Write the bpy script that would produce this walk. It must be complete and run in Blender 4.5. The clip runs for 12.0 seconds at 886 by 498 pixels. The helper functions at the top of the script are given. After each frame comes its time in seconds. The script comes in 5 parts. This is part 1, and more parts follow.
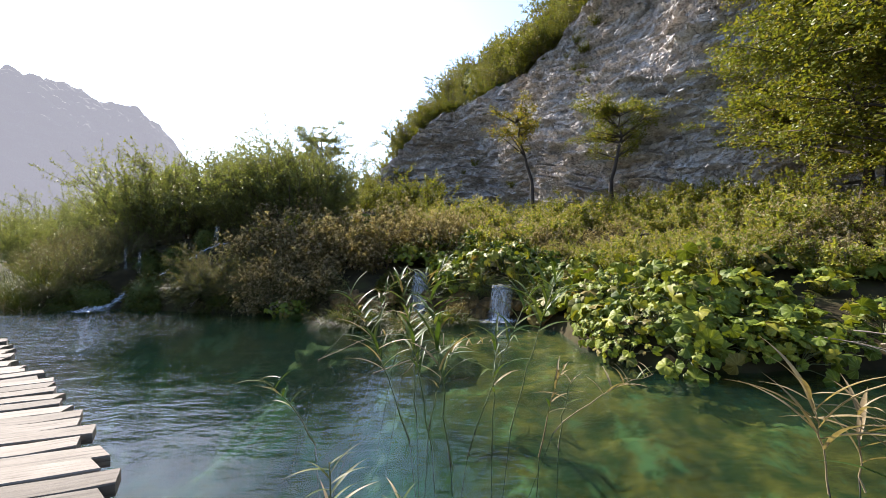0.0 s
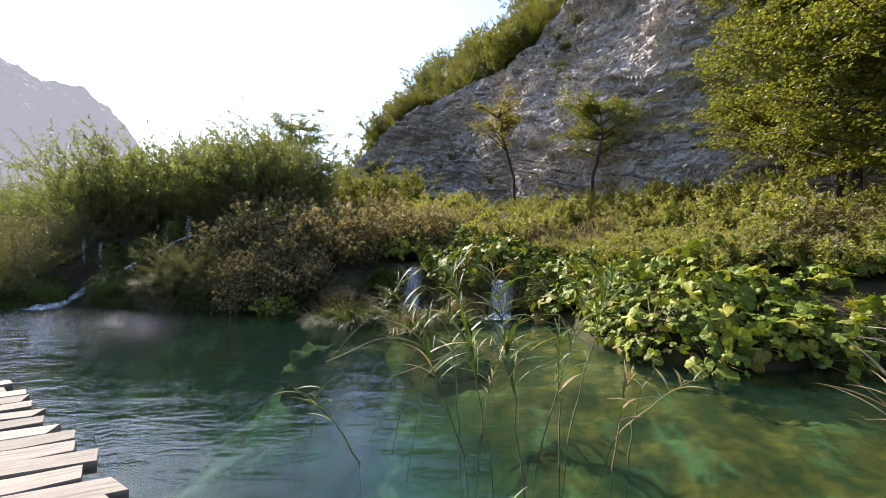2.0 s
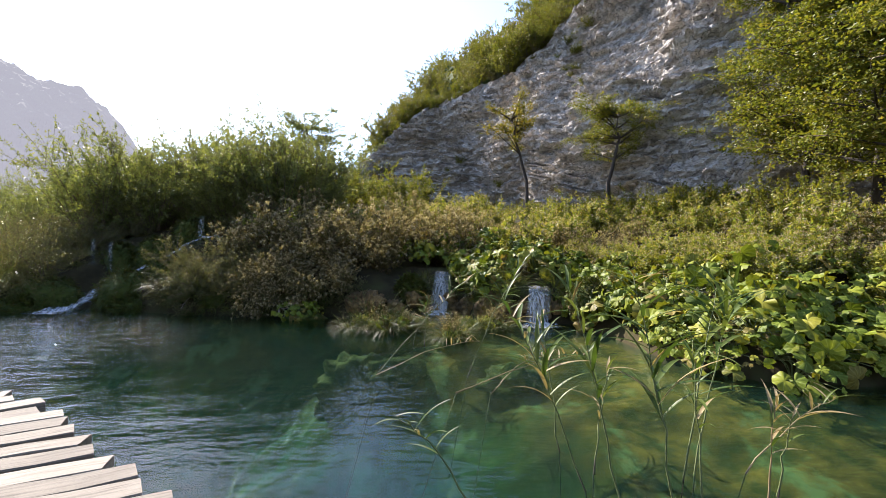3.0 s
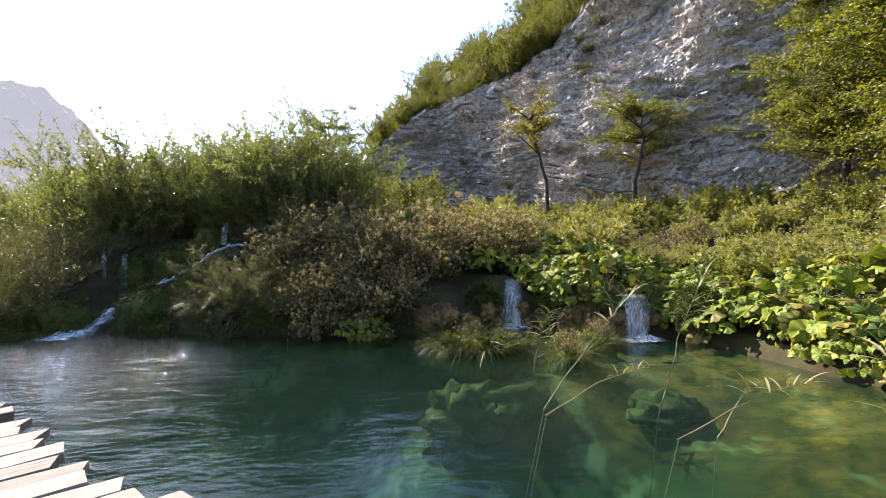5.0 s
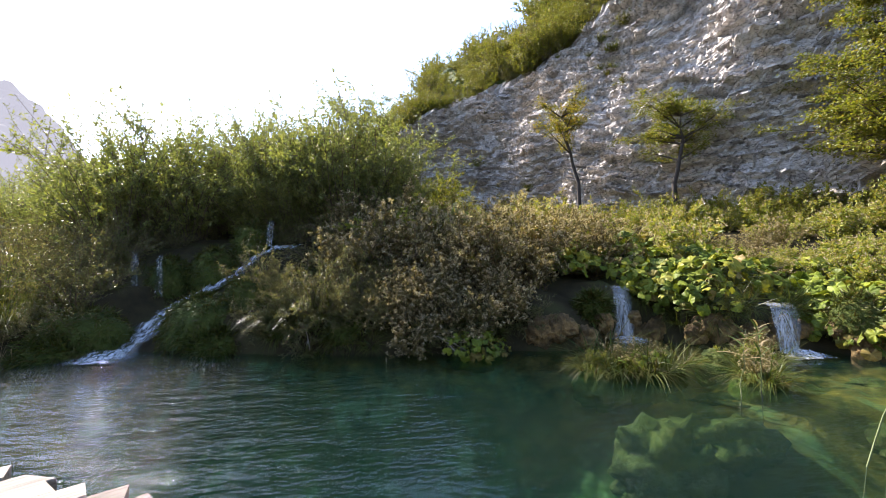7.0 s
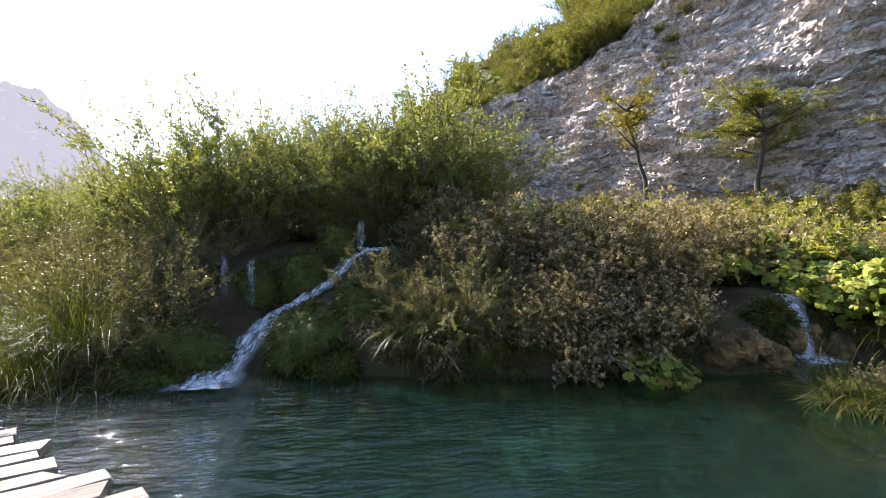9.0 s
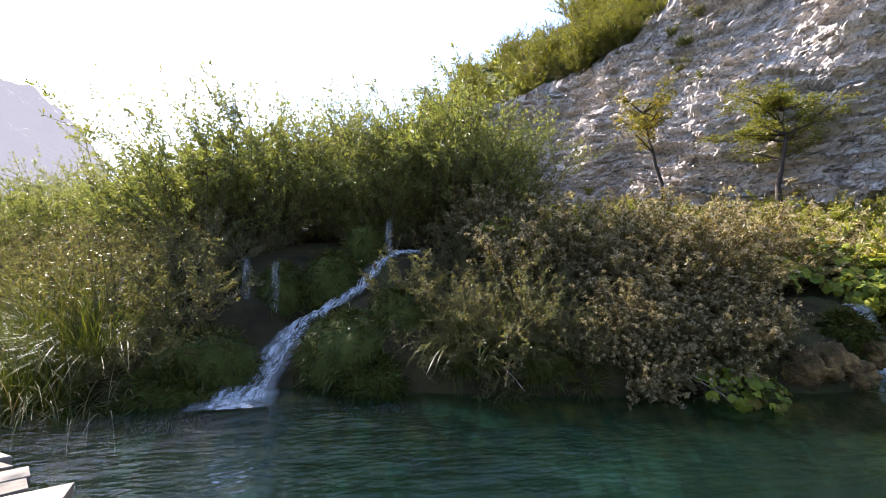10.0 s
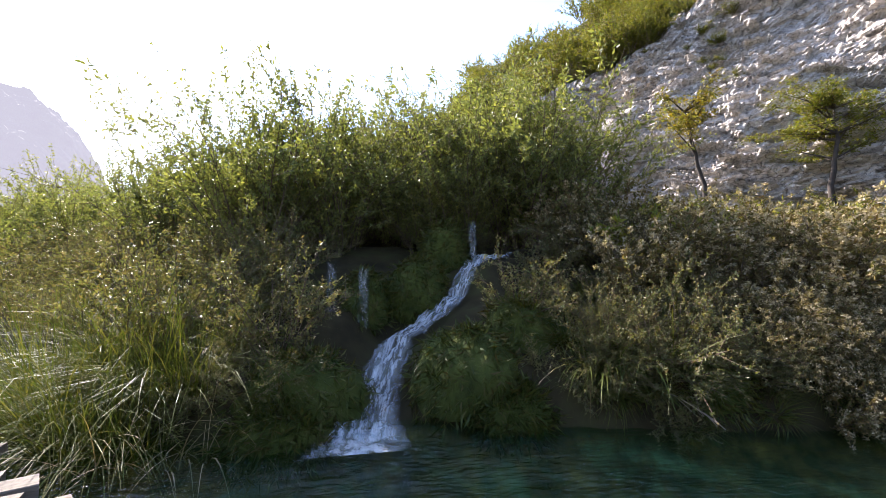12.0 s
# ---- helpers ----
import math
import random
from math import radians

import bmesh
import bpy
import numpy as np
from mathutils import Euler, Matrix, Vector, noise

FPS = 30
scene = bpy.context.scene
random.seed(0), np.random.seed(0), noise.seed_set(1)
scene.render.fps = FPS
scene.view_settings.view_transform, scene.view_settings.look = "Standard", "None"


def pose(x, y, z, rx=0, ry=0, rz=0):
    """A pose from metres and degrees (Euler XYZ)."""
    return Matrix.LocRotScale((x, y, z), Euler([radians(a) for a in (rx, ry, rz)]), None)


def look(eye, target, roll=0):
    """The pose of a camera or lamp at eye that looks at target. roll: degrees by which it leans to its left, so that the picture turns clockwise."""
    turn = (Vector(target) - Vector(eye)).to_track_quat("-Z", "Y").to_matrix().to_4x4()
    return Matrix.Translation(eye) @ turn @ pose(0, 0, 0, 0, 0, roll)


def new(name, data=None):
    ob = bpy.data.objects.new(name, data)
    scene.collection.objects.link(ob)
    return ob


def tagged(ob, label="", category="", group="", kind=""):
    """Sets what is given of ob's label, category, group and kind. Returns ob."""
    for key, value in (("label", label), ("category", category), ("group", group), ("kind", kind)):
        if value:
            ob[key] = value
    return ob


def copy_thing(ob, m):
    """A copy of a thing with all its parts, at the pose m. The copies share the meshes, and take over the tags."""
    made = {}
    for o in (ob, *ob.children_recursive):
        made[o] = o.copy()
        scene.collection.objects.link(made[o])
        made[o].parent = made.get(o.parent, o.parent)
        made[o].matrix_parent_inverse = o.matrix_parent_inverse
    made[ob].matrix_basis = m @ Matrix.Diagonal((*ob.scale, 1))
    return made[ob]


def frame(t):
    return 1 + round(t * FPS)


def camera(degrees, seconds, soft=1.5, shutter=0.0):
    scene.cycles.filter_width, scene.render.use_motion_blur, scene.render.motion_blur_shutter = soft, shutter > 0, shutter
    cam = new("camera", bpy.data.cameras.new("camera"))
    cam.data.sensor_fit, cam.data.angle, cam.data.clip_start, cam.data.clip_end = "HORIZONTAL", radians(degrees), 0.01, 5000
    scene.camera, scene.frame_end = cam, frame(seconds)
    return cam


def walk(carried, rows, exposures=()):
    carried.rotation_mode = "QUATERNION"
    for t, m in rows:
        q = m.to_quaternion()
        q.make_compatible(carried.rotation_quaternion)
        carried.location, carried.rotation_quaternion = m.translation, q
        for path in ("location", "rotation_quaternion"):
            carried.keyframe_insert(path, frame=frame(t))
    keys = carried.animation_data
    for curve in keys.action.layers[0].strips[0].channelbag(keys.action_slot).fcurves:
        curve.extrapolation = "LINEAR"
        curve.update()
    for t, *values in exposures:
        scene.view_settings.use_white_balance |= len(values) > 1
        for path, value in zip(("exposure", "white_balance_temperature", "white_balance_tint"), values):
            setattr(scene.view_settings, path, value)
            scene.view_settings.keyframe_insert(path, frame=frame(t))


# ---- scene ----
# camera and walk: seconds, place in metres, tilt, roll, yaw
cam = camera(95.5, 12.0, soft=0.6)
PATH = [
    (0.0, -0.000, 0.000, 1.814, 89.84, 0.45, 0.00),
    (0.5, -0.163, 0.037, 1.796, 89.88, 0.05, 0.67),
    (1.0, -0.309, 0.164, 1.812, 89.95, 0.14, -2.86),
    (1.5, -0.526, 0.239, 1.804, 89.89, 0.55, -4.22),
    (2.0, -0.787, 0.422, 1.794, 89.15, -0.17, -4.65),
    (2.5, -1.172, 0.696, 1.775, 89.70, -0.42, -4.96),
    (3.0, -1.647, 0.961, 1.774, 89.74, -0.61, -5.21),
    (5.0, -3.794, 2.306, 1.828, 90.29, 0.31, -8.27),
    (5.5, -4.395, 2.776, 1.837, 90.49, 0.13, -9.39),
    (6.0, -4.985, 3.187, 1.824, 90.75, 0.27, -10.39),
    (6.5, -5.540, 3.606, 1.788, 90.42, 0.21, -11.17),
    (7.0, -6.137, 4.040, 1.786, 90.97, 0.23, -11.09),
    (7.5, -6.730, 4.406, 1.777, 91.38, 0.34, -10.40),
    (9.5, -8.572, 6.061, 1.796, 91.52, 0.34, -9.39),
    (10.0, -8.937, 6.408, 1.798, 91.96, -0.20, -10.23),
    (10.5, -9.374, 6.752, 1.784, 92.10, 0.04, -10.98),
    (11.0, -9.741, 7.120, 1.756, 91.92, 0.09, -11.43),
    (11.5, -10.146, 7.413, 1.789, 92.35, -0.01, -11.10),
    (12.0, -10.583, 7.669, 1.832, 92.54, -0.03, -10.85),
]
EXPOSURE = [(0.0, 1.8, 6500, 14), (5.0, 2.12, 6500, 16), (7.0, 2.28, 6500, 17), (9.5, 2.34, 6500, 20), (12.0, 2.34, 6500, 20)]
walk(cam, [(t, pose(x, y, z, rx, ry, rz)) for t, x, y, z, rx, ry, rz in PATH], EXPOSURE)

# ---- light: low sun over the barrier, hazy sky ----
SUN_AZ, SUN_EL = -36.0, 38.0
world = bpy.data.worlds.new("sky")
scene.world = world
world.use_nodes = True
wn = world.node_tree
sky = wn.nodes.new("ShaderNodeTexSky")
sky.sky_type = "NISHITA"
sky.sun_disc = False
sky.sun_elevation = radians(SUN_EL)
sky.sun_rotation = radians(SUN_AZ)
sky.air_density, sky.dust_density, sky.ozone_density = 1.0, 0.4, 1.5
wn.nodes["Background"].inputs["Strength"].default_value = 0.125
wn.links.new(sky.outputs[0], wn.nodes["Background"].inputs["Color"])
sun_dir = Vector((math.sin(radians(SUN_AZ)) * math.cos(radians(SUN_EL)), math.cos(radians(SUN_AZ)) * math.cos(radians(SUN_EL)), math.sin(radians(SUN_EL))))
sun = new("sun", bpy.data.lights.new("sun", "SUN"))
sun.data.energy, sun.data.angle, sun.data.color = 5.0, radians(0.55), (1.0, 0.945, 0.86)
sun.matrix_world = look(sun_dir * 100, (0, 0, 0))

# ---- materials ----
def material(name):
    m = bpy.data.materials.new(name)
    m.use_nodes = True
    m.node_tree.nodes.clear()
    return m, m.node_tree.nodes, m.node_tree.links


def node(nodes, kind, **values):
    n = nodes.new("ShaderNode" + kind)
    for key, value in values.items():
        n.inputs[key.replace("_", " ")].default_value = value
    return n


def ramp(nodes, links, source, stops):
    r = nodes.new("ShaderNodeValToRGB")
    e = r.color_ramp.elements
    while len(e) < len(stops):
        e.new(0.5)
    for el, (at, col) in zip(e, stops):
        el.position, el.color = at, (*col, 1)
    links.new(source, r.inputs[0])
    return r.outputs[0]


def noise_of(nodes, links, scale, detail=6.0, rough=0.6, coords=None, stretch=None):
    """Noise over world-size object coordinates."""
    tc = nodes.new("ShaderNodeTexCoord")
    src = tc.outputs["Object"] if coords is None else coords
    if stretch:
        mp = nodes.new("ShaderNodeMapping")
        mp.inputs["Scale"].default_value = stretch
        links.new(src, mp.inputs[0])
        src = mp.outputs[0]
    n = node(nodes, "TexNoise", Scale=scale, Detail=detail, Roughness=rough)
    links.new(src, n.inputs["Vector"])
    return n.outputs["Fac"]


def mix_col(nodes, links, fac, a, b, kind="MIX"):
    m = nodes.new("ShaderNodeMix")
    m.data_type, m.blend_type = "RGBA", kind
    for value, slot in ((fac, 0), (a, 6), (b, 7)):
        if isinstance(value, (int, float)):
            m.inputs[slot].default_value = value
        elif isinstance(value, tuple):
            m.inputs[slot].default_value = (*value, 1)
        else:
            links.new(value, m.inputs[slot])
    return m.outputs[2]


def finish(nodes, links, shader):
    out = nodes.new("ShaderNodeOutputMaterial")
    links.new(shader, out.inputs["Surface"])


def bump_of(nodes, links, height, strength, distance):
    b = node(nodes, "Bump", Strength=strength, Distance=distance)
    links.new(height, b.inputs["Height"])
    return b.outputs[0]


def leaf_material(name, colours, glow=0.4, per_object=False, rough=0.45, blotch=6.0, veins=False, shine=0.2):
    """Leaves: colour varies leaf by leaf, with light coming through them."""
    m, n, l = material(name)
    if per_object:
        rnd = n.new("ShaderNodeObjectInfo").outputs["Random"]
    else:
        rnd = n.new("ShaderNodeNewGeometry").outputs["Random Per Island"]
    k = len(colours)
    col = ramp(n, l, rnd, [(i / max(1, k - 1), c) for i, c in enumerate(colours)])
    spots = noise_of(n, l, blotch, 3.0)
    col = mix_col(n, l, 1.0, col, ramp(n, l, spots, [(0.3, (0.72, 0.7, 0.62)), (0.7, (1.15, 1.12, 1.0))]), "MULTIPLY")
    if veins:
        tc = n.new("ShaderNodeTexCoord")
        fan = n.new("ShaderNodeTexGradient")
        fan.gradient_type = "RADIAL"
        l.new(tc.outputs["Object"], fan.inputs[0])
        ray = n.new("ShaderNodeMath")
        ray.operation = "PINGPONG"
        l.new(fan.outputs["Fac"], ray.inputs[0])
        ray.inputs[1].default_value = 0.04
        col = mix_col(n, l, ramp(n, l, ray.outputs[0], [(0.0, (0.18, 0.18, 0.18)), (0.01, (0, 0, 0))]), col, (0.42, 0.46, 0.16))
    p = node(n, "BsdfPrincipled", Roughness=rough)
    p.inputs["Specular IOR Level"].default_value = shine
    t = n.new("ShaderNodeBsdfTranslucent")
    l.new(col, p.inputs["Base Color"])
    l.new(mix_col(n, l, 1.0, col, (1.25, 1.2, 0.55), "MULTIPLY"), t.inputs["Color"])
    ms = n.new("ShaderNodeMixShader")
    ms.inputs[0].default_value = glow
    l.new(p.outputs[0], ms.inputs[1])
    l.new(t.outputs[0], ms.inputs[2])
    finish(n, l, ms.outputs[0])
    return m


def rough_material(name, stops, scale, rough=0.9, bump=0.4, fine=40.0, stretch=None, dist=0.02):
    """Matt stuff: colours from coarse noise, grain from fine noise, bumps from both."""
    m, n, l = material(name)
    big = noise_of(n, l, scale, 8.0, 0.65, stretch=stretch)
    small = noise_of(n, l, fine, 5.0, 0.7, stretch=stretch)
    col = ramp(n, l, big, stops)
    col = mix_col(n, l, 1.0, col, ramp(n, l, small, [(0.25, (0.6, 0.6, 0.6)), (0.75, (1.2, 1.2, 1.2))]), "MULTIPLY")
    p = node(n, "BsdfPrincipled", Roughness=rough)
    p.inputs["Specular IOR Level"].default_value = 0.25
    l.new(col, p.inputs["Base Color"])
    h = n.new("ShaderNodeMath")
    h.operation = "ADD"
    l.new(big, h.inputs[0])
    l.new(small, h.inputs[1])
    l.new(bump_of(n, l, h.outputs[0], bump, dist), p.inputs["Normal"])
    finish(n, l, p.outputs[0])
    return m


M_BUTTERBUR = leaf_material("butterbur_leaf", [(0.045, 0.075, 0.009), (0.1, 0.135, 0.013), (0.17, 0.195, 0.018), (0.06, 0.095, 0.011), (0.22, 0.21, 0.026), (0.13, 0.165, 0.016), (0.07, 0.105, 0.012), (0.17, 0.12, 0.035)], 0.22, per_object=True, rough=0.5, blotch=2.5, veins=True, shine=0.14)
M_WILLOW = leaf_material("willow_leaf", [(0.1, 0.13, 0.05), (0.14, 0.17, 0.06), (0.2, 0.22, 0.075), (0.12, 0.14, 0.055)], 0.42)
M_DARKLEAF = leaf_material("dull_green_leaf", [(0.07, 0.085, 0.035), (0.1, 0.115, 0.045), (0.13, 0.14, 0.06), (0.13, 0.1, 0.05), (0.17, 0.17, 0.09)], 0.35)
M_HERB = leaf_material("yellow_green_leaf", [(0.12, 0.16, 0.03), (0.19, 0.22, 0.04), (0.28, 0.27, 0.05), (0.15, 0.19, 0.035), (0.26, 0.21, 0.07)], 0.42)
M_BROWN = leaf_material("withered_leaf", [(0.085, 0.09, 0.03), (0.14, 0.1, 0.045), (0.11, 0.11, 0.035), (0.17, 0.12, 0.06), (0.07, 0.085, 0.025)], 0.35)
M_FLUFF = leaf_material("seed_head", [(0.24, 0.2, 0.13), (0.32, 0.28, 0.2), (0.22, 0.18, 0.13), (0.5, 0.46, 0.38)], 0.35, rough=0.9)
M_BEECH = leaf_material("beech_leaf", [(0.09, 0.115, 0.018), (0.13, 0.15, 0.022), (0.18, 0.175, 0.028), (0.1, 0.13, 0.022), (0.2, 0.165, 0.035)], 0.42)
M_GOLD = leaf_material("autumn_leaf", [(0.12, 0.13, 0.025), (0.2, 0.17, 0.03), (0.1, 0.12, 0.025), (0.28, 0.2, 0.03), (0.09, 0.11, 0.025)], 0.42)
M_GRASS = leaf_material("grass_blade", [(0.04, 0.062, 0.013), (0.06, 0.085, 0.017), (0.11, 0.11, 0.03), (0.05, 0.072, 0.015)], 0.32, shine=0.06)
M_MOSSGRASS = leaf_material("moss_blade", [(0.035, 0.055, 0.01), (0.055, 0.075, 0.014), (0.08, 0.09, 0.018), (0.08, 0.06, 0.022)], 0.35)
M_REED = leaf_material("reed_leaf", [(0.035, 0.065, 0.014), (0.055, 0.09, 0.02), (0.1, 0.125, 0.035), (0.045, 0.075, 0.018)], 0.3, per_object=True)
M_STRAW = leaf_material("dry_reed", [(0.2, 0.155, 0.09), (0.3, 0.24, 0.15), (0.15, 0.11, 0.06)], 0.25, per_object=True)
M_BARK = rough_material("bark", [(0.3, (0.025, 0.02, 0.016)), (0.7, (0.075, 0.06, 0.05))], 6.0, 0.9, 0.5, 60.0, (1, 1, 0.3))
M_TWIG = rough_material("twig", [(0.3, (0.05, 0.035, 0.025)), (0.7, (0.14, 0.1, 0.07))], 9.0)
M_STALK = rough_material("green_stalk", [(0.3, (0.06, 0.08, 0.025)), (0.7, (0.13, 0.14, 0.05))], 9.0, 0.6)
M_TRAV = rough_material("travertine", [(0.25, (0.03, 0.022, 0.012)), (0.48, (0.11, 0.07, 0.028)), (0.64, (0.3, 0.185, 0.07)), (0.8, (0.38, 0.28, 0.15))], 2.2, 0.85, 0.9, 25.0, dist=0.06)
M_MOSS = rough_material("moss", [(0.3, (0.03, 0.045, 0.008)), (0.55, (0.07, 0.09, 0.015)), (0.75, (0.1, 0.085, 0.025))], 3.0, 0.95, 0.9, 60.0, dist=0.04)


def rock_material():
    """Grey bedded limestone with ochre and dark streaks."""
    m, n, l = material("limestone")
    big = noise_of(n, l, 0.22, 8.0, 0.6)
    bed = noise_of(n, l, 0.9, 9.0, 0.72, stretch=(1.0, 1.0, 2.6))
    fine = noise_of(n, l, 6.0, 7.0, 0.75)
    drip = noise_of(n, l, 0.8, 5.0, 0.6, stretch=(1.0, 1.0, 0.14))
    col = ramp(n, l, bed, [(0.28, (0.25, 0.225, 0.198)), (0.42, (0.42, 0.385, 0.345)), (0.58, (0.55, 0.51, 0.46)), (0.78, (0.68, 0.64, 0.58))])
    col = mix_col(n, l, ramp(n, l, big, [(0.5, (0, 0, 0)), (0.72, (0.55, 0.55, 0.55))]), col, (0.42, 0.33, 0.22))
    col = mix_col(n, l, ramp(n, l, drip, [(0.58, (0, 0, 0)), (0.78, (0.5, 0.5, 0.5))]), col, (0.24, 0.235, 0.24))
    col = mix_col(n, l, 1.0, col, ramp(n, l, fine, [(0.3, (0.5, 0.5, 0.51)), (0.7, (1.22, 1.21, 1.2))]), "MULTIPLY")
    lichen = noise_of(n, l, 1.6, 9.0, 0.75)
    col = mix_col(n, l, ramp(n, l, lichen, [(0.54, (0, 0, 0)), (0.68, (0.5, 0.5, 0.5))]), col, (0.17, 0.16, 0.15))
    tc = n.new("ShaderNodeTexCoord")
    wander = node(n, "TexNoise", Scale=1.3, Detail=4.0)
    l.new(tc.outputs["Object"], wander.inputs["Vector"])
    warp = n.new("ShaderNodeVectorMath")
    warp.operation = "MULTIPLY_ADD"
    l.new(wander.outputs["Color"], warp.inputs[0])
    warp.inputs[1].default_value = (0.9, 0.9, 0.9)
    l.new(tc.outputs["Object"], warp.inputs[2])
    flat = n.new("ShaderNodeMapping")
    flat.inputs["Scale"].default_value = (1.0, 1.0, 4.0)
    flat.inputs["Rotation"].default_value = (0.0, 0.14, 0.0)
    l.new(warp.outputs[0], flat.inputs[0])
    crack = node(n, "TexVoronoi", Scale=1.7)
    crack.feature = "DISTANCE_TO_EDGE"
    l.new(flat.outputs[0], crack.inputs["Vector"])
    gap = ramp(n, l, crack.outputs["Distance"], [(0.0, (0.28, 0.27, 0.27)), (0.045, (1, 1, 1))])
    col = mix_col(n, l, 1.0, col, gap, "MULTIPLY")
    p = node(n, "BsdfPrincipled", Roughness=1.0)
    p.inputs["Specular IOR Level"].default_value = 0.05
    l.new(col, p.inputs["Base Color"])
    h = n.new("ShaderNodeMath")
    h.operation = "MULTIPLY_ADD"
    l.new(bed, h.inputs[0])
    h.inputs[1].default_value = 1.6
    l.new(fine, h.inputs[2])
    lo = bump_of(n, l, gap, 0.5, 0.1)
    hi = bump_of(n, l, h.outputs[0], 0.5, 0.14)
    l.new(lo, hi.node.inputs["Normal"])
    l.new(hi, p.inputs["Normal"])
    finish(n, l, p.outputs[0])
    return m


M_ROCK = rock_material()


def bed_material():
    """Lake bed: olive algae on the shelf, pale marl patches; teal in the deep is painted for light lost in the water.
    """
    m, n, l = material("bank_and_lake_bed")
    g = n.new("ShaderNodeNewGeometry")
    s = n.new("ShaderNodeSeparateXYZ")
    l.new(g.outputs["Position"], s.inputs[0])
    spots = noise_of(n, l, 0.9, 7.0, 0.65, coords=g.outputs["Position"])
    fine = noise_of(n, l, 5.0, 5.0, 0.7, coords=g.outputs["Position"])
    add = n.new("ShaderNodeMath")
    add.operation = "MULTIPLY_ADD"
    l.new(spots, add.inputs[0])
    add.inputs[1].default_value = 0.9
    l.new(s.outputs["Z"], add.inputs[2])
    mr = node(n, "MapRange")
    l.new(add.outputs[0], mr.inputs[0])
    mr.inputs[1].default_value, mr.inputs[2].default_value = -1.7, 0.4
    # ramp by height: darker teal with depth imitates the water absorbing light
    col = ramp(n, l, mr.outputs[0], [(0.0, (0.002, 0.026, 0.027)), (0.22, (0.005, 0.046, 0.032)), (0.42, (0.013, 0.043, 0.018)), (0.6, (0.03, 0.031, 0.009)), (0.75, (0.075, 0.05, 0.013)), (0.92, (0.15, 0.092, 0.026))])
    col = mix_col(n, l, 1.0, col, ramp(n, l, fine, [(0.3, (0.5, 0.52, 0.55)), (0.7, (1.35, 1.3, 1.25))]), "MULTIPLY")
    patch = noise_of(n, l, 1.3, 5.0, 0.6, coords=g.outputs["Position"], stretch=(1.0, 1.6, 1.0))
    col = mix_col(n, l, 1.0, col, ramp(n, l, patch, [(0.36, (0.36, 0.42, 0.42)), (0.62, (1.15, 1.15, 1.15))]), "MULTIPLY")
    weed = noise_of(n, l, 2.1, 9.0, 0.72, coords=g.outputs["Position"])
    col = mix_col(n, l, ramp(n, l, weed, [(0.46, (0, 0, 0)), (0.58, (0.75, 0.75, 0.75))]), col, (0.007, 0.018, 0.006))
    marl = noise_of(n, l, 1.1, 8.0, 0.68, coords=g.outputs["Position"], stretch=(1.3, 0.9, 1.0))
    col = mix_col(n, l, ramp(n, l, marl, [(0.55, (0, 0, 0)), (0.64, (0.6, 0.6, 0.6))]), col, (0.085, 0.13, 0.075))
    soil = ramp(n, l, noise_of(n, l, 1.6, 8.0, 0.65, coords=g.outputs["Position"]), [(0.3, (0.018, 0.014, 0.008)), (0.5, (0.035, 0.028, 0.013)), (0.68, (0.04, 0.042, 0.014))])
    line = node(n, "MapRange")
    l.new(s.outputs["Z"], line.inputs[0])
    line.inputs[1].default_value, line.inputs[2].default_value = -0.14, -0.04
    col = mix_col(n, l, line.outputs[0], col, soil)
    p = node(n, "BsdfPrincipled", Roughness=0.95)
    p.inputs["Specular IOR Level"].default_value = 0.1
    l.new(col, p.inputs["Base Color"])
    l.new(bump_of(n, l, fine, 0.35, 0.02), p.inputs["Normal"])
    finish(n, l, p.outputs[0])
    return m


M_BED = bed_material()


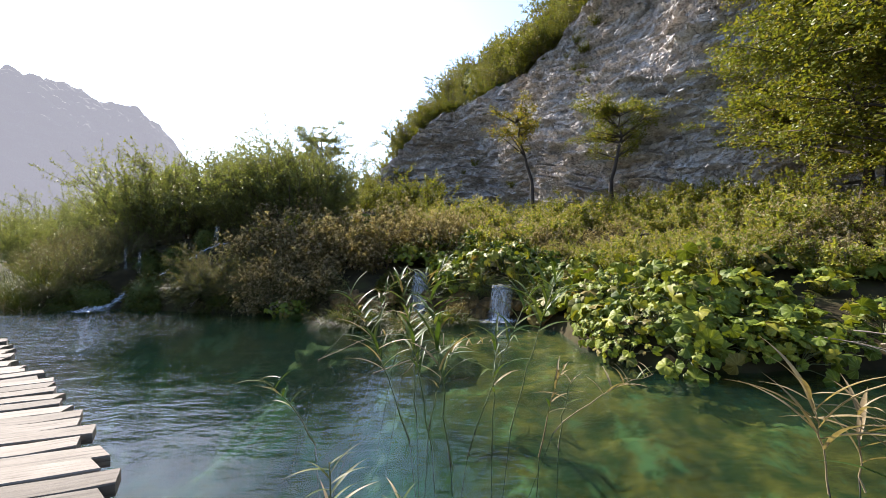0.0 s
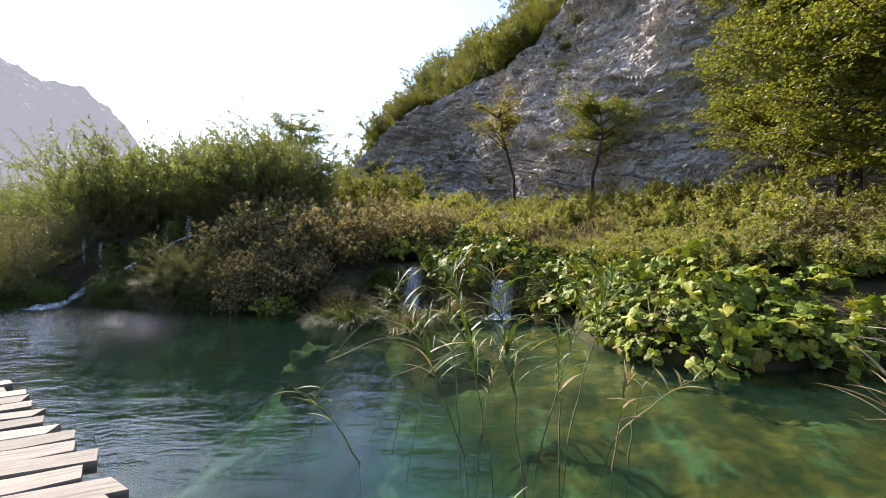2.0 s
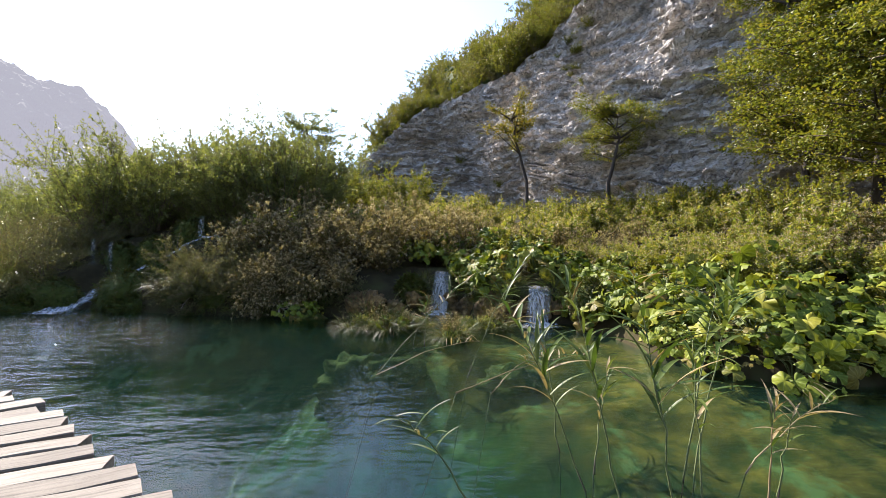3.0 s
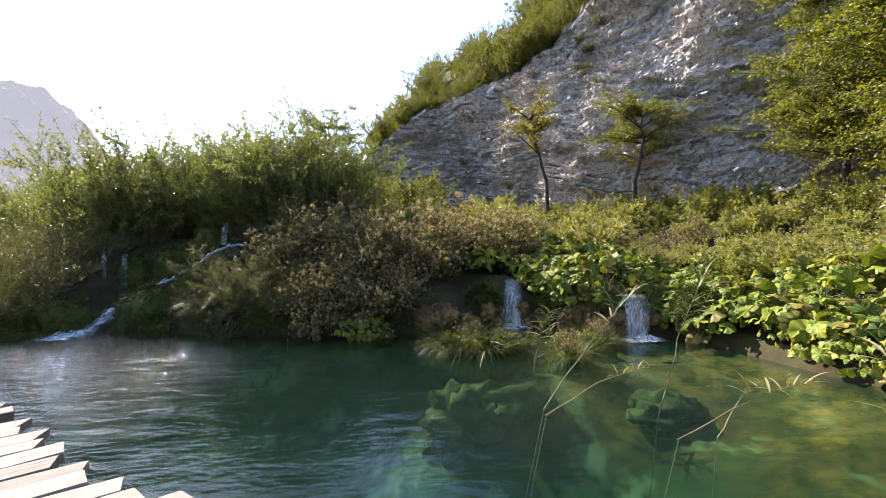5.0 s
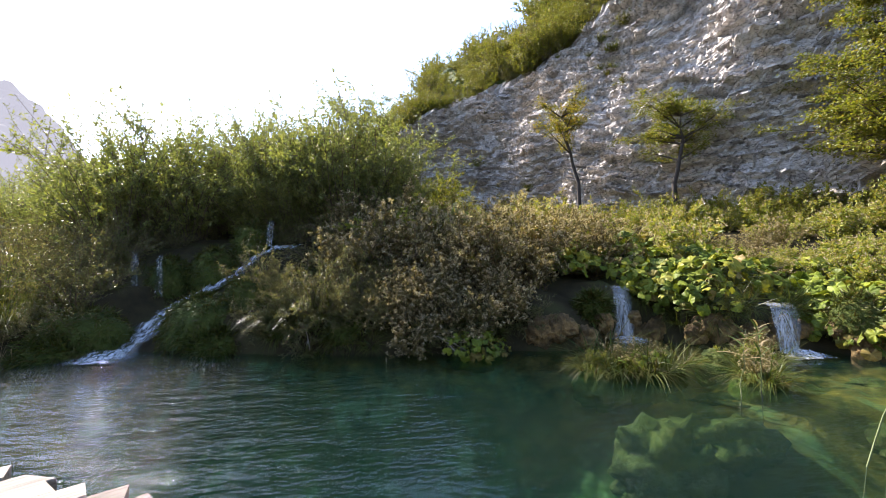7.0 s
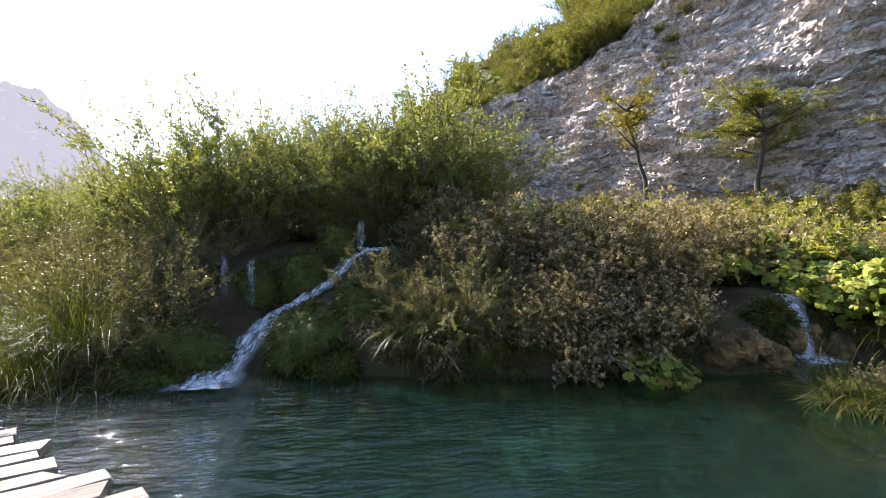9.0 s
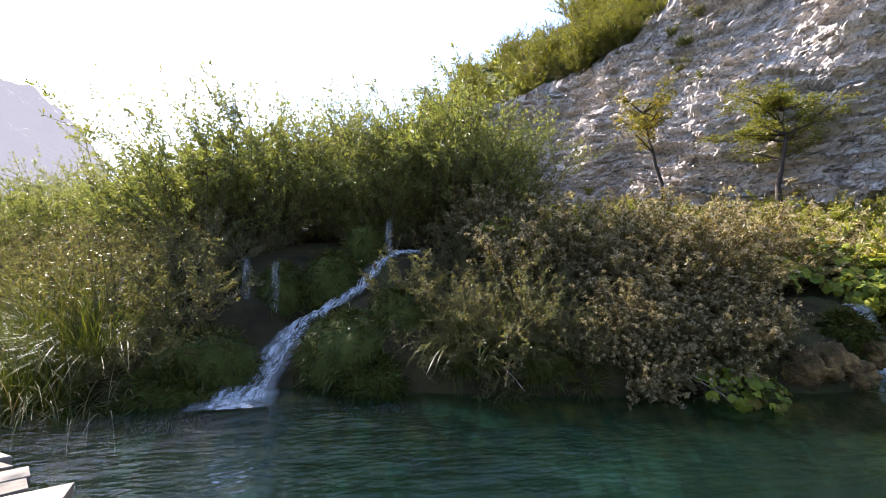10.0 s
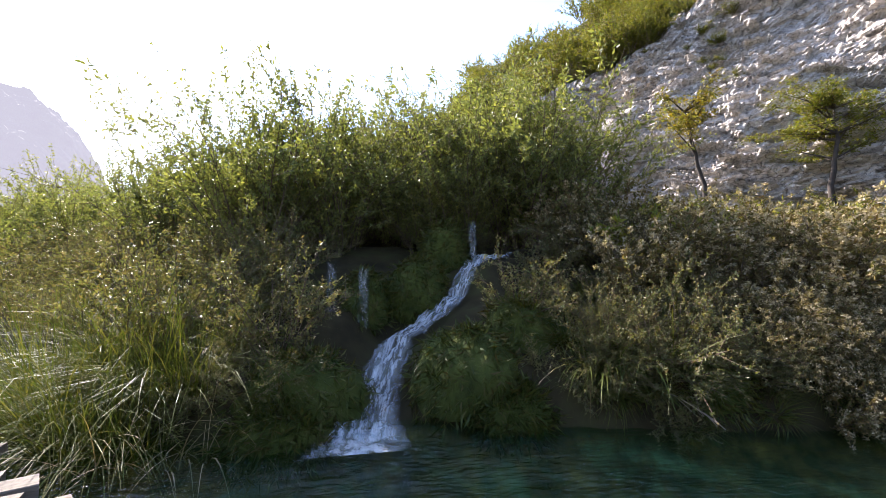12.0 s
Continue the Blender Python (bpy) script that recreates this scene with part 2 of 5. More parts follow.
def water_material():
    """Clear green water: Fresnel gloss over a tinted see-through body, with wind ripples."""
    m, n, l = material("lake_water")
    g = n.new("ShaderNodeNewGeometry")
    a = noise_of(n, l, 2.6, 3.0, 0.55, coords=g.outputs["Position"], stretch=(0.55, 1.25, 1.0))
    b = noise_of(n, l, 14.0, 3.0, 0.5, coords=g.outputs["Position"], stretch=(0.6, 1.2, 1.0))
    h = n.new("ShaderNodeMath")
    h.operation = "MULTIPLY_ADD"
    l.new(b, h.inputs[0])
    h.inputs[1].default_value = 0.3
    l.new(a, h.inputs[2])
    far = n.new("ShaderNodeVectorMath")
    far.operation = "DISTANCE"
    l.new(g.outputs["Position"], far.inputs[0])
    far.inputs[1].default_value = (-10.9, 11.2, 0.0)
    stir = node(n, "MapRange")
    l.new(far.outputs["Value"], stir.inputs[0])
    for slot, value in ((1, 1.0), (2, 7.0), (3, 1.0), (4, 0.15)):
        stir.inputs[slot].default_value = value
    nor = bump_of(n, l, h.outputs[0], 0.3, 0.13)
    l.new(stir.outputs[0], nor.node.inputs["Strength"])
    tr = n.new("ShaderNodeBsdfTransparent")
    tr.inputs[0].default_value = (0.68, 0.86, 0.66, 1)
    gl = node(n, "BsdfGlossy", Roughness=0.022)
    gl.inputs["Color"].default_value = (1, 1, 1, 1)
    l.new(nor, gl.inputs["Normal"])
    lw = node(n, "LayerWeight", Blend=0.5)
    l.new(nor, lw.inputs["Normal"])
    steep = n.new("ShaderNodeMath")
    steep.operation = "POWER"
    l.new(lw.outputs["Facing"], steep.inputs[0])
    steep.inputs[1].default_value = 5.0
    fr = n.new("ShaderNodeMath")
    fr.operation = "MULTIPLY_ADD"
    l.new(steep.outputs[0], fr.inputs[0])
    fr.inputs[1].default_value = 0.98
    fr.inputs[2].default_value = 0.02
    ms = n.new("ShaderNodeMixShader")
    murk = node(n, "BsdfDiffuse")
    murk.inputs["Color"].default_value = (0.009, 0.036, 0.029, 1)
    body = n.new("ShaderNodeMixShader")
    body.inputs[0].default_value = 0.14
    l.new(tr.outputs[0], body.inputs[1])
    l.new(murk.outputs[0], body.inputs[2])
    l.new(fr.outputs[0], ms.inputs[0])
    l.new(body.outputs[0], ms.inputs[1])
    l.new(gl.outputs[0], ms.inputs[2])
    finish(n, l, ms.outputs[0])
    return m


M_WATER = water_material()


def white_water(name, gap, stretch, scale, soft=False):
    """Falling water: white strands with clear gaps between them."""
    m, n, l = material(name)
    g = n.new("ShaderNodeNewGeometry")
    f = noise_of(n, l, scale, 9.0, 0.72, coords=g.outputs["Position"], stretch=stretch)
    fac = ramp(n, l, f, [(gap - 0.16, (0.0, 0.0, 0.0)), (gap + 0.2, (0.85, 0.85, 0.85))])
    if soft:
        gen = n.new("ShaderNodeSeparateXYZ")
        l.new(n.new("ShaderNodeTexCoord").outputs["Generated"], gen.inputs[0])
        edge = ramp(n, l, gen.outputs["X"], [(0.0, (0, 0, 0)), (0.35, (1, 1, 1)), (0.65, (1, 1, 1)), (1.0, (0, 0, 0))])
        fac = mix_col(n, l, 1.0, fac, edge, "MULTIPLY")
        top = ramp(n, l, gen.outputs["Z"], [(0.0, (1, 1, 1)), (0.75, (0.8, 0.8, 0.8)), (1.0, (0.35, 0.35, 0.35))])
        fac = mix_col(n, l, 1.0, fac, top, "MULTIPLY")
    p = node(n, "BsdfPrincipled", Roughness=0.25)
    p.inputs["Base Color"].default_value = (0.74, 0.75, 0.76, 1)
    l.new(bump_of(n, l, f, 0.6, 0.04), p.inputs["Normal"])
    t = n.new("ShaderNodeBsdfTransparent")
    t.inputs[0].default_value = (0.85, 0.9, 0.92, 1)
    ms = n.new("ShaderNodeMixShader")
    l.new(fac, ms.inputs[0])
    l.new(t.outputs[0], ms.inputs[1])
    l.new(p.outputs[0], ms.inputs[2])
    finish(n, l, ms.outputs[0])
    return m


M_FALL = white_water("falling_water", 0.48, (1.0, 1.0, 0.06), 22.0, True)


def stream_material():
    """Rushing water: strands drawn out along the flow, thin at the margins."""
    m, n, l = material("rushing_water")
    at = n.new("ShaderNodeAttribute")
    at.attribute_name = "flow"
    strand = noise_of(n, l, 1.0, 8.0, 0.7, coords=at.outputs["Vector"], stretch=(3.2, 4.5, 1.0))
    froth = noise_of(n, l, 1.0, 6.0, 0.75, coords=at.outputs["Vector"], stretch=(9.0, 9.0, 1.0))
    both = n.new("ShaderNodeMath")
    both.operation = "MULTIPLY_ADD"
    l.new(froth, both.inputs[0])
    both.inputs[1].default_value = 0.45
    l.new(strand, both.inputs[2])
    fac = ramp(n, l, both.outputs[0], [(0.6, (0.04, 0.04, 0.04)), (0.95, (0.85, 0.85, 0.85))])
    s = n.new("ShaderNodeSeparateXYZ")
    l.new(at.outputs["Vector"], s.inputs[0])
    fac = mix_col(n, l, 1.0, fac, ramp(n, l, s.outputs["Z"], [(0.0, (1, 1, 1)), (0.55, (0.85, 0.85, 0.85)), (1.0, (0, 0, 0))]), "MULTIPLY")
    p = node(n, "BsdfPrincipled", Roughness=0.3)
    p.inputs["Base Color"].default_value = (0.68, 0.71, 0.74, 1)
    l.new(bump_of(n, l, both.outputs[0], 0.5, 0.05), p.inputs["Normal"])
    t = n.new("ShaderNodeBsdfTransparent")
    t.inputs[0].default_value = (0.9, 0.93, 0.93, 1)
    ms = n.new("ShaderNodeMixShader")
    l.new(fac, ms.inputs[0])
    l.new(t.outputs[0], ms.inputs[1])
    l.new(p.outputs[0], ms.inputs[2])
    finish(n, l, ms.outputs[0])
    return m


M_CASC = stream_material()
M_THIN = white_water("trickling_water", 0.58, (1.0, 1.0, 0.08), 30.0, True)
M_FOAM = white_water("foam", 0.5, (1.0, 1.0, 1.0), 7.0, True)


def plank_material():
    """Weathered pale split planks with grain, splits and dark knots."""
    m, n, l = material("weathered_plank")
    oi = n.new("ShaderNodeObjectInfo").outputs["Random"]
    tc = n.new("ShaderNodeTexCoord").outputs["Object"]
    shift = n.new("ShaderNodeVectorMath")
    shift.operation = "MULTIPLY_ADD"
    l.new(oi, shift.inputs[0])
    shift.inputs[1].default_value = (37.0, 11.0, 5.0)
    l.new(tc, shift.inputs[2])
    grain = noise_of(n, l, 9.0, 7.0, 0.7, coords=shift.outputs[0], stretch=(0.25, 4.5, 4.5))
    patch = noise_of(n, l, 2.5, 5.0, 0.6, coords=shift.outputs[0])
    tone = ramp(n, l, oi, [(0.0, (0.12, 0.102, 0.082)), (0.5, (0.165, 0.143, 0.117)), (1.0, (0.22, 0.192, 0.16))])
    col = mix_col(n, l, 1.0, tone, ramp(n, l, grain, [(0.3, (0.4, 0.37, 0.33)), (0.5, (0.95, 0.94, 0.92)), (0.8, (1.12, 1.1, 1.06))]), "MULTIPLY")
    col = mix_col(n, l, 1.0, col, ramp(n, l, patch, [(0.3, (0.75, 0.74, 0.72)), (0.65, (1.05, 1.05, 1.05))]), "MULTIPLY")
    p = node(n, "BsdfPrincipled", Roughness=0.8)
    p.inputs["Specular IOR Level"].default_value = 0.25
    l.new(col, p.inputs["Base Color"])
    l.new(bump_of(n, l, grain, 0.5, 0.01), p.inputs["Normal"])
    finish(n, l, p.outputs[0])
    return m


M_PLANK = plank_material()
M_BEAM = rough_material("wet_beam", [(0.3, (0.05, 0.035, 0.025)), (0.7, (0.12, 0.09, 0.065))], 5.0, 0.8)


def far_material():
    """Woods far off, with haze put into the material as a pale glow."""
    m, n, l = material("distant_woods")
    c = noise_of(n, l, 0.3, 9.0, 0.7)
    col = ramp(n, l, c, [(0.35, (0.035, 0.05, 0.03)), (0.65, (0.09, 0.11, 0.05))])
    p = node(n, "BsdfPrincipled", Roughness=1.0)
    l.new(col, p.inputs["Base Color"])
    # pale bluish emission over the leaf colour imitates haze in the air
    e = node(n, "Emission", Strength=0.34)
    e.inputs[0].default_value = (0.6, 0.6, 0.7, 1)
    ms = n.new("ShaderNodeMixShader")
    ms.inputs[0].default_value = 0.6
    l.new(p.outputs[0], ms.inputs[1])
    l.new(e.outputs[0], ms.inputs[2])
    finish(n, l, ms.outputs[0])
    return m


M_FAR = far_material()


# ---- mesh helpers ----
def mesh_of(name, verts, faces, mat, smooth=False):
    me = bpy.data.meshes.new(name)
    me.from_pydata([tuple(v) for v in np.asarray(verts, float).tolist()], [], faces if isinstance(faces, list) else faces.tolist())
    me.materials.append(mat)
    if smooth:
        me.shade_smooth()
    me.update()
    return me


def thing(name, label, category, group="", kind=""):
    return tagged(new(name), label, category, group, kind)


def part_mesh(name, me, parent, label="", kind=""):
    ob = new(name, me)
    ob.parent = parent
    return tagged(ob, label, kind=kind)


def unit(v):
    v = np.asarray(v, float)
    return v / np.maximum(np.linalg.norm(v, axis=-1, keepdims=True), 1e-9)


def leaf_blades(base, along, length, width, rng, fold=0.25, droop=0.15):
    """Many small folded leaves: base points, directions, lengths; two triangles each."""
    k = len(base)
    along = unit(along)
    side = unit(np.cross(along, rng.normal(size=(k, 3))))
    up = np.cross(side, along)
    L, W = np.reshape(length, (-1, 1)), np.reshape(width, (-1, 1))
    mid = base + along * L * 0.45
    tip = base + along * L - up * L * droop
    v = np.stack([base, mid + side * W + up * W * fold, tip, mid - side * W + up * W * fold], 1).reshape(-1, 3)
    i = np.arange(k)[:, None] * 4
    f = np.concatenate([np.concatenate([i, i + 1, i + 2], 1), np.concatenate([i, i + 2, i + 3], 1)])
    return v, f


def tubes(lines, n=4):
    """Tapered round stems along polylines; each line is (points, radii)."""
    vs, fs, o = [], [], 0
    for pts, radii in lines:
        pts = np.asarray(pts, float)
        d = unit(np.gradient(pts, axis=0))
        ref = np.where(np.abs(d[:, 2:3]) > 0.9, np.array([[1.0, 0, 0]]), np.array([[0, 0, 1.0]]))
        a = unit(np.cross(d, ref))
        b = np.cross(d, a)
        ang = np.arange(n) * 2 * np.pi / n
        ring = pts[:, None] + np.reshape(radii, (-1, 1, 1)) * (np.cos(ang)[None, :, None] * a[:, None] + np.sin(ang)[None, :, None] * b[:, None])
        vs.append(ring.reshape(-1, 3))
        for j in range(len(pts) - 1):
            for q in range(n):
                fs.append((o + j * n + q, o + j * n + (q + 1) % n, o + (j + 1) * n + (q + 1) % n, o + (j + 1) * n + q))
        fs.append(tuple(o + (len(pts) - 1) * n + q for q in range(n)))
        o += len(pts) * n
    return np.concatenate(vs), fs


def arc(p, d, length, bend, steps, sag):
    """Points of a stem that starts at p along d and bends towards bend."""
    pts, d = [np.array(p, float)], unit(np.array(d, float))
    for _ in range(steps):
        d = unit(d + np.asarray(bend) * sag)
        pts.append(pts[-1] + d * length / steps)
    return np.array(pts)


def blades(rng, count, radius, length, width, mat_name, mat, lean=0.5, sag=0.35, steps=5, centre=(0, 0, 0)):
    """Arching grass blades, as flat tapering strips."""
    vs, fs, o = [], [], 0
    for _ in range(count):
        t, r = rng.uniform(0, 2 * np.pi), radius * np.sqrt(rng.uniform())
        p = np.array([np.cos(t) * r, np.sin(t) * r, 0]) + centre
        out = np.array([np.cos(t + rng.normal() * 0.7), np.sin(t + rng.normal() * 0.7), 0])
        L = length * rng.uniform(0.55, 1.15)
        pts = arc(p, np.array([0, 0, 1]) + out * lean * rng.uniform(0.2, 1.3), L, out * 0.5 + np.array([0, 0, -0.75]), steps, sag * rng.uniform(0.2, 1.4))
        side = unit(np.cross(out, [0, 0, 1]) + rng.normal(size=3) * 0.3)
        w = width * rng.uniform(0.6, 1.2) * np.linspace(1, 0.05, steps + 1)[:, None]
        vs.append(np.stack([pts - side * w, pts + side * w], 1).reshape(-1, 3))
        for j in range(steps):
            fs.append((o + 2 * j, o + 2 * j + 1, o + 2 * j + 3, o + 2 * j + 2))
        o += 2 * (steps + 1)
    return mesh_of(mat_name, np.concatenate(vs), fs, mat)


def fbm(p, octaves=5, scale=1.0):
    return noise.fractal(Vector(p) * scale, 0.9, 2.1, octaves)


# ---- lie of the land ----
SHORE = np.array([(60, -2), (14, 3.2), (9, 4.9), (6.2, 5.8), (4.3, 5.7), (3.2, 5.9), (2.7, 6.5), (2.5, 7.4), (2.4, 8.8), (2.25, 10.0), (0.95, 10.45), (0.3, 10.8), (0.0, 11.65),
                  (-1.2, 11.85), (-1.5, 11.15), (-2.6, 11.0), (-3.6, 11.3), (-5, 11.3), (-6.3, 11.5), (-8.2, 12.0), (-9.1, 12.15), (-10, 12.6), (-11.0, 12.4), (-12.1, 12.2), (-13, 12.9),
                  (-14.5, 14.1), (-17, 16.4), (-22, 20.6), (-60, 48)])
CASCADE = np.array([(-8.0, 15.5, 2.06), (-8.5, 15.1, 2.0), (-8.85, 14.65, 1.7), (-9.1, 14.25, 1.35), (-9.6, 13.95, 1.02), (-10.1, 13.75, 0.76), (-10.3, 13.35, 0.5), (-10.45, 12.9, 0.24), (-10.62, 12.45, 0.08), (-10.68, 12.0, 0.02)])


def smooth(a, b, x):
    t = np.clip((x - a) / (b - a), 0, 1)
    return t * t * (3 - 2 * t)


def line_distance(px, py, line):
    """Least distance from points to a polyline, and the height along it if it has one."""
    best, zed = np.full(np.shape(px), 1e9), np.zeros(np.shape(px))
    for a, b in zip(line[:-1], line[1:]):
        ab = b[:2] - a[:2]
        t = np.clip(((px - a[0]) * ab[0] + (py - a[1]) * ab[1]) / (ab @ ab), 0, 1)
        d = np.hypot(px - a[0] - t * ab[0], py - a[1] - t * ab[1])
        if len(a) > 2:
            zed = np.where(d < best, a[2] + t * (b[2] - a[2]), zed)
        best = np.minimum(best, d)
    return best, zed


def shore_distance(x, y):
    x, y = np.asarray(x, float), np.asarray(y, float)
    d, _ = line_distance(x, y, SHORE)
    edge = np.interp(x, SHORE[::-1, 0], SHORE[::-1, 1])
    return np.where(y > edge, d, -d)


def height(x, y):
    """Height of the ground; below zero it is lake bed."""
    x, y = np.asarray(x, float), np.asarray(y, float)
    d = shore_distance(x, y)
    steep = np.interp(d, [0, 0.1, 0.3, 1, 2.5, 4, 8, 14, 25, 60, 300], [0, 0.35, 0.62, 0.95, 1.5, 2.1, 2.8, 4.0, 6, 9, 20])
    gentle = np.interp(d, [0, 0.12, 0.5, 1, 2.5, 4, 8, 14, 25, 60, 300], [0, 0.15, 0.3, 0.5, 0.9, 1.4, 2.4, 3.6, 5, 9, 20])
    w = smooth(1.5, 3.2, x)
    land = steep * (1 - w) + gentle * w
    fall = np.exp(-((x + 0.65) / 0.75) ** 2) * 0.25 + np.exp(-((x - 1.45) / 0.9) ** 2) * 0.05
    land = land + fall * smooth(0.05, 0.3, d) * (1 - smooth(0.8, 2.0, d))
    cd, cz = line_distance(x, y, CASCADE)
    land = np.where(cd < 0.9, land + (cz - 0.12 - land) * (1 - smooth(0.28, 0.9, cd)), land)
    deep = 0.55 + 2.2 * smooth(2.5, -2.8, x + 0.36 * (y - 6)) - 0.5 * smooth(-6, -12, x)
    bed = -np.minimum(deep, 0.12 + np.abs(d) * (0.22 + 0.5 * smooth(1.0, -3.0, x)))
    shelf = np.exp(-((x + 0.5) / 2.5) ** 2 - ((y - 8.7) / 1.6) ** 2)
    bar = np.exp(-((x + 2.4) / 2.2) ** 2 - ((y - 7.6) / 1.7) ** 2)
    bed = bed * (1 - np.minimum(0.8, 0.72 * shelf + 0.3 * bar))
    h = np.where(d > 0, land, bed)
    return np.where(y < -35, np.maximum(h, -2.5 + (-35 - y) * 0.35), h)


def ground_at(x, y):
    return float(height(np.array([x]), np.array([y]))[0])


def grid_faces(nu, nv):
    a = np.arange((nu - 1) * nv).reshape(nu - 1, nv)[:, :-1].ravel()
    return np.stack([a, a + nv, a + nv + 1, a + 1], 1)


def build_ground():
    xs = np.concatenate([-np.geomspace(700, 24, 22), np.arange(-22, 14, 0.2), np.geomspace(14.2, 700, 26)])
    ys = np.concatenate([-np.geomspace(700, 9, 20), np.arange(-8, 3, 0.5), np.arange(3, 20, 0.16), np.geomspace(20.2, 700, 34)])
    X, Y = np.meshgrid(xs, ys, indexing="ij")
    Z = height(X, Y)
    bump = np.array([fbm((x * 0.9, y * 0.9, 0), 4) if abs(x) < 40 and -10 < y < 50 else 0 for x, y in zip(X.ravel(), Y.ravel())]).reshape(X.shape)
    D = shore_distance(X, Y)
    Z = Z + bump * np.where(D > 0, 0.12 * smooth(0.1, 0.8, D), 0.22 * smooth(-0.1, -1.5, D))
    me = mesh_of("ground", np.stack([X, Y, Z], -1).reshape(-1, 3), grid_faces(len(xs), len(ys)), M_BED, True)
    tagged(new("ground", me), "dark mossy bank sloping into an olive and teal lake bed", "ground", kind="structure")


build_ground()


def build_water():
    xs, ys = np.linspace(-90, 60, 40), np.linspace(-60, 60, 40)
    X, Y = np.meshgrid(xs, ys, indexing="ij")
    me = mesh_of("water", np.stack([X, Y, np.zeros_like(X)], -1).reshape(-1, 3), grid_faces(40, 40), M_WATER, True)
    tagged(new("water", me), "clear turquoise lake water with small wind ripples", "water", kind="structure")


build_water()

# cliff: plan of its foot and the height of its brink
CLIFF = np.array([(-30, 50, 2.5), (-16, 42.5, 4.2), (-10, 39.8, 7.0), (-6, 38.4, 10.5), (-3, 37.6, 13.6), (-0.3, 36.9, 15), (2.9, 33, 15.5), (7.6, 26, 18.5), (12.9, 18.8, 20.5), (17.5, 11.5, 22), (24, 2, 23), (36, -8, 24), (44, -30, 24)], float)


def cliff_frame(s):
    """Foot, brink height and inward normal at the running length s."""
    seg = np.hypot(*np.diff(CLIFF[:, :2], axis=0).T)
    run = np.concatenate([[0], np.cumsum(seg)])
    at = np.stack([np.interp(s, run, CLIFF[:, i]) for i in range(3)], -1)
    e = 1.2
    d = np.stack([np.interp(s + e, run, CLIFF[:, i]) - np.interp(s - e, run, CLIFF[:, i]) for i in range(2)], -1)
    d = unit(d)
    return at[..., :2], at[..., 2], np.stack([-d[..., 1], d[..., 0]], -1), run[-1]


def cliff_point(s, v):
    """v in 0..1 climbs the face, beyond 1 the wooded slope above it."""
    foot, brink, inward, _ = cliff_frame(np.asarray(s, float))
    v = np.asarray(v, float)
    face = np.minimum(v, 1)
    back = 3.8 * face + np.maximum(v - 1, 0) * 26
    z = 2.0 + (brink - 2.0) * face + np.maximum(v - 1, 0) * (1 + 28 * smooth(22.0, 37.0, np.asarray(s, float)))
    return np.concatenate([foot + inward * back[..., None], z[..., None]], -1), inward


def build_cliff():
    total = cliff_frame(np.array(0.0))[3]
    ss = np.concatenate([np.linspace(0, 27, 70), np.linspace(27.2, 70, 390), np.linspace(70.5, total, 50)])
    vs = np.concatenate([np.linspace(0, 1, 170), np.linspace(1.02, 1.6, 24)])
    S, V = np.meshgrid(ss, vs, indexing="ij")
    P, inward = cliff_point(S, V)
    flat, nor = P.reshape(-1, 3), inward.reshape(-1, 2)
    push = np.zeros(len(flat))
    lift = np.zeros(len(flat))
    for i, (x, y, z) in enumerate(flat):
        q = Vector((x, y, z))
        dip = z + 0.12 * (x - y) * 0.5 + 0.7 * noise.noise(q * 0.25)
        along = 0.55 * x - 0.83 * y
        thick = dip * 1.15 + 0.35 * noise.noise(Vector((along * 0.5, dip * 0.3, 4)))
        thin = dip * 3.1 + 0.5 * noise.noise(Vector((along * 0.9, dip * 0.7, 8)))
        bed, leafy = math.floor(thick), math.floor(thin)
        wave = 0.6 * noise.noise(q * 0.9)
        block = noise.cell_vector(Vector((along * 0.45 + bed * 0.37 + wave, bed + 0.5, 0.5)))[0]
        slab = noise.cell_vector(Vector((along * 1.3 + leafy * 0.61 + wave * 2, leafy + 0.5, 2.5)))[0]
        chip = noise.cell_vector(Vector((along * 3.3 + leafy * 0.3 + wave * 3, dip * 5.5, 5.5)))[0]
        under = (thick - bed) ** 3
        joint = math.exp(-((thick - bed) / 0.1) ** 2) * smooth(-0.15, 0.25, noise.noise(Vector((along * 0.35, bed * 3.7, 1))))
        seam = math.exp(-((thin - leafy) / 0.2) ** 2) * smooth(-0.05, 0.3, noise.noise(Vector((along * 0.8, leafy * 2.3, 6))))
        rib = noise.noise(Vector((along * 0.55, dip * 0.12, 3)))
        push[i] = 1.3 * noise.noise(q * 0.16) + 0.3 * noise.fractal(q * 0.5, 0.8, 2.2, 5) + 0.5 * under * (0.4 + block) + 0.36 * block + 0.3 * slab + 0.17 * chip + 0.28 * rib - 0.5 * joint - 0.22 * seam
        lift[i] = 0.06 * noise.noise(q * 1.7)
    fade = np.where(V.ravel() > 1.05, 0.4, 1.0)
    flat[:, :2] -= nor * (push * fade)[:, None]
    flat[:, 2] += lift
    me = mesh_of("cliff", flat, grid_faces(len(ss), len(vs)), M_ROCK)
    me.materials.append(M_MOSS)
    vm = (V[:-1, :-1]).ravel()
    me.polygons.foreach_set("material_index", (vm > 1.04).astype(np.int32))
    tagged(new("cliff", me), "tall grey limestone cliff, bedded and cracked", "cliff", kind="structure")


build_cliff()


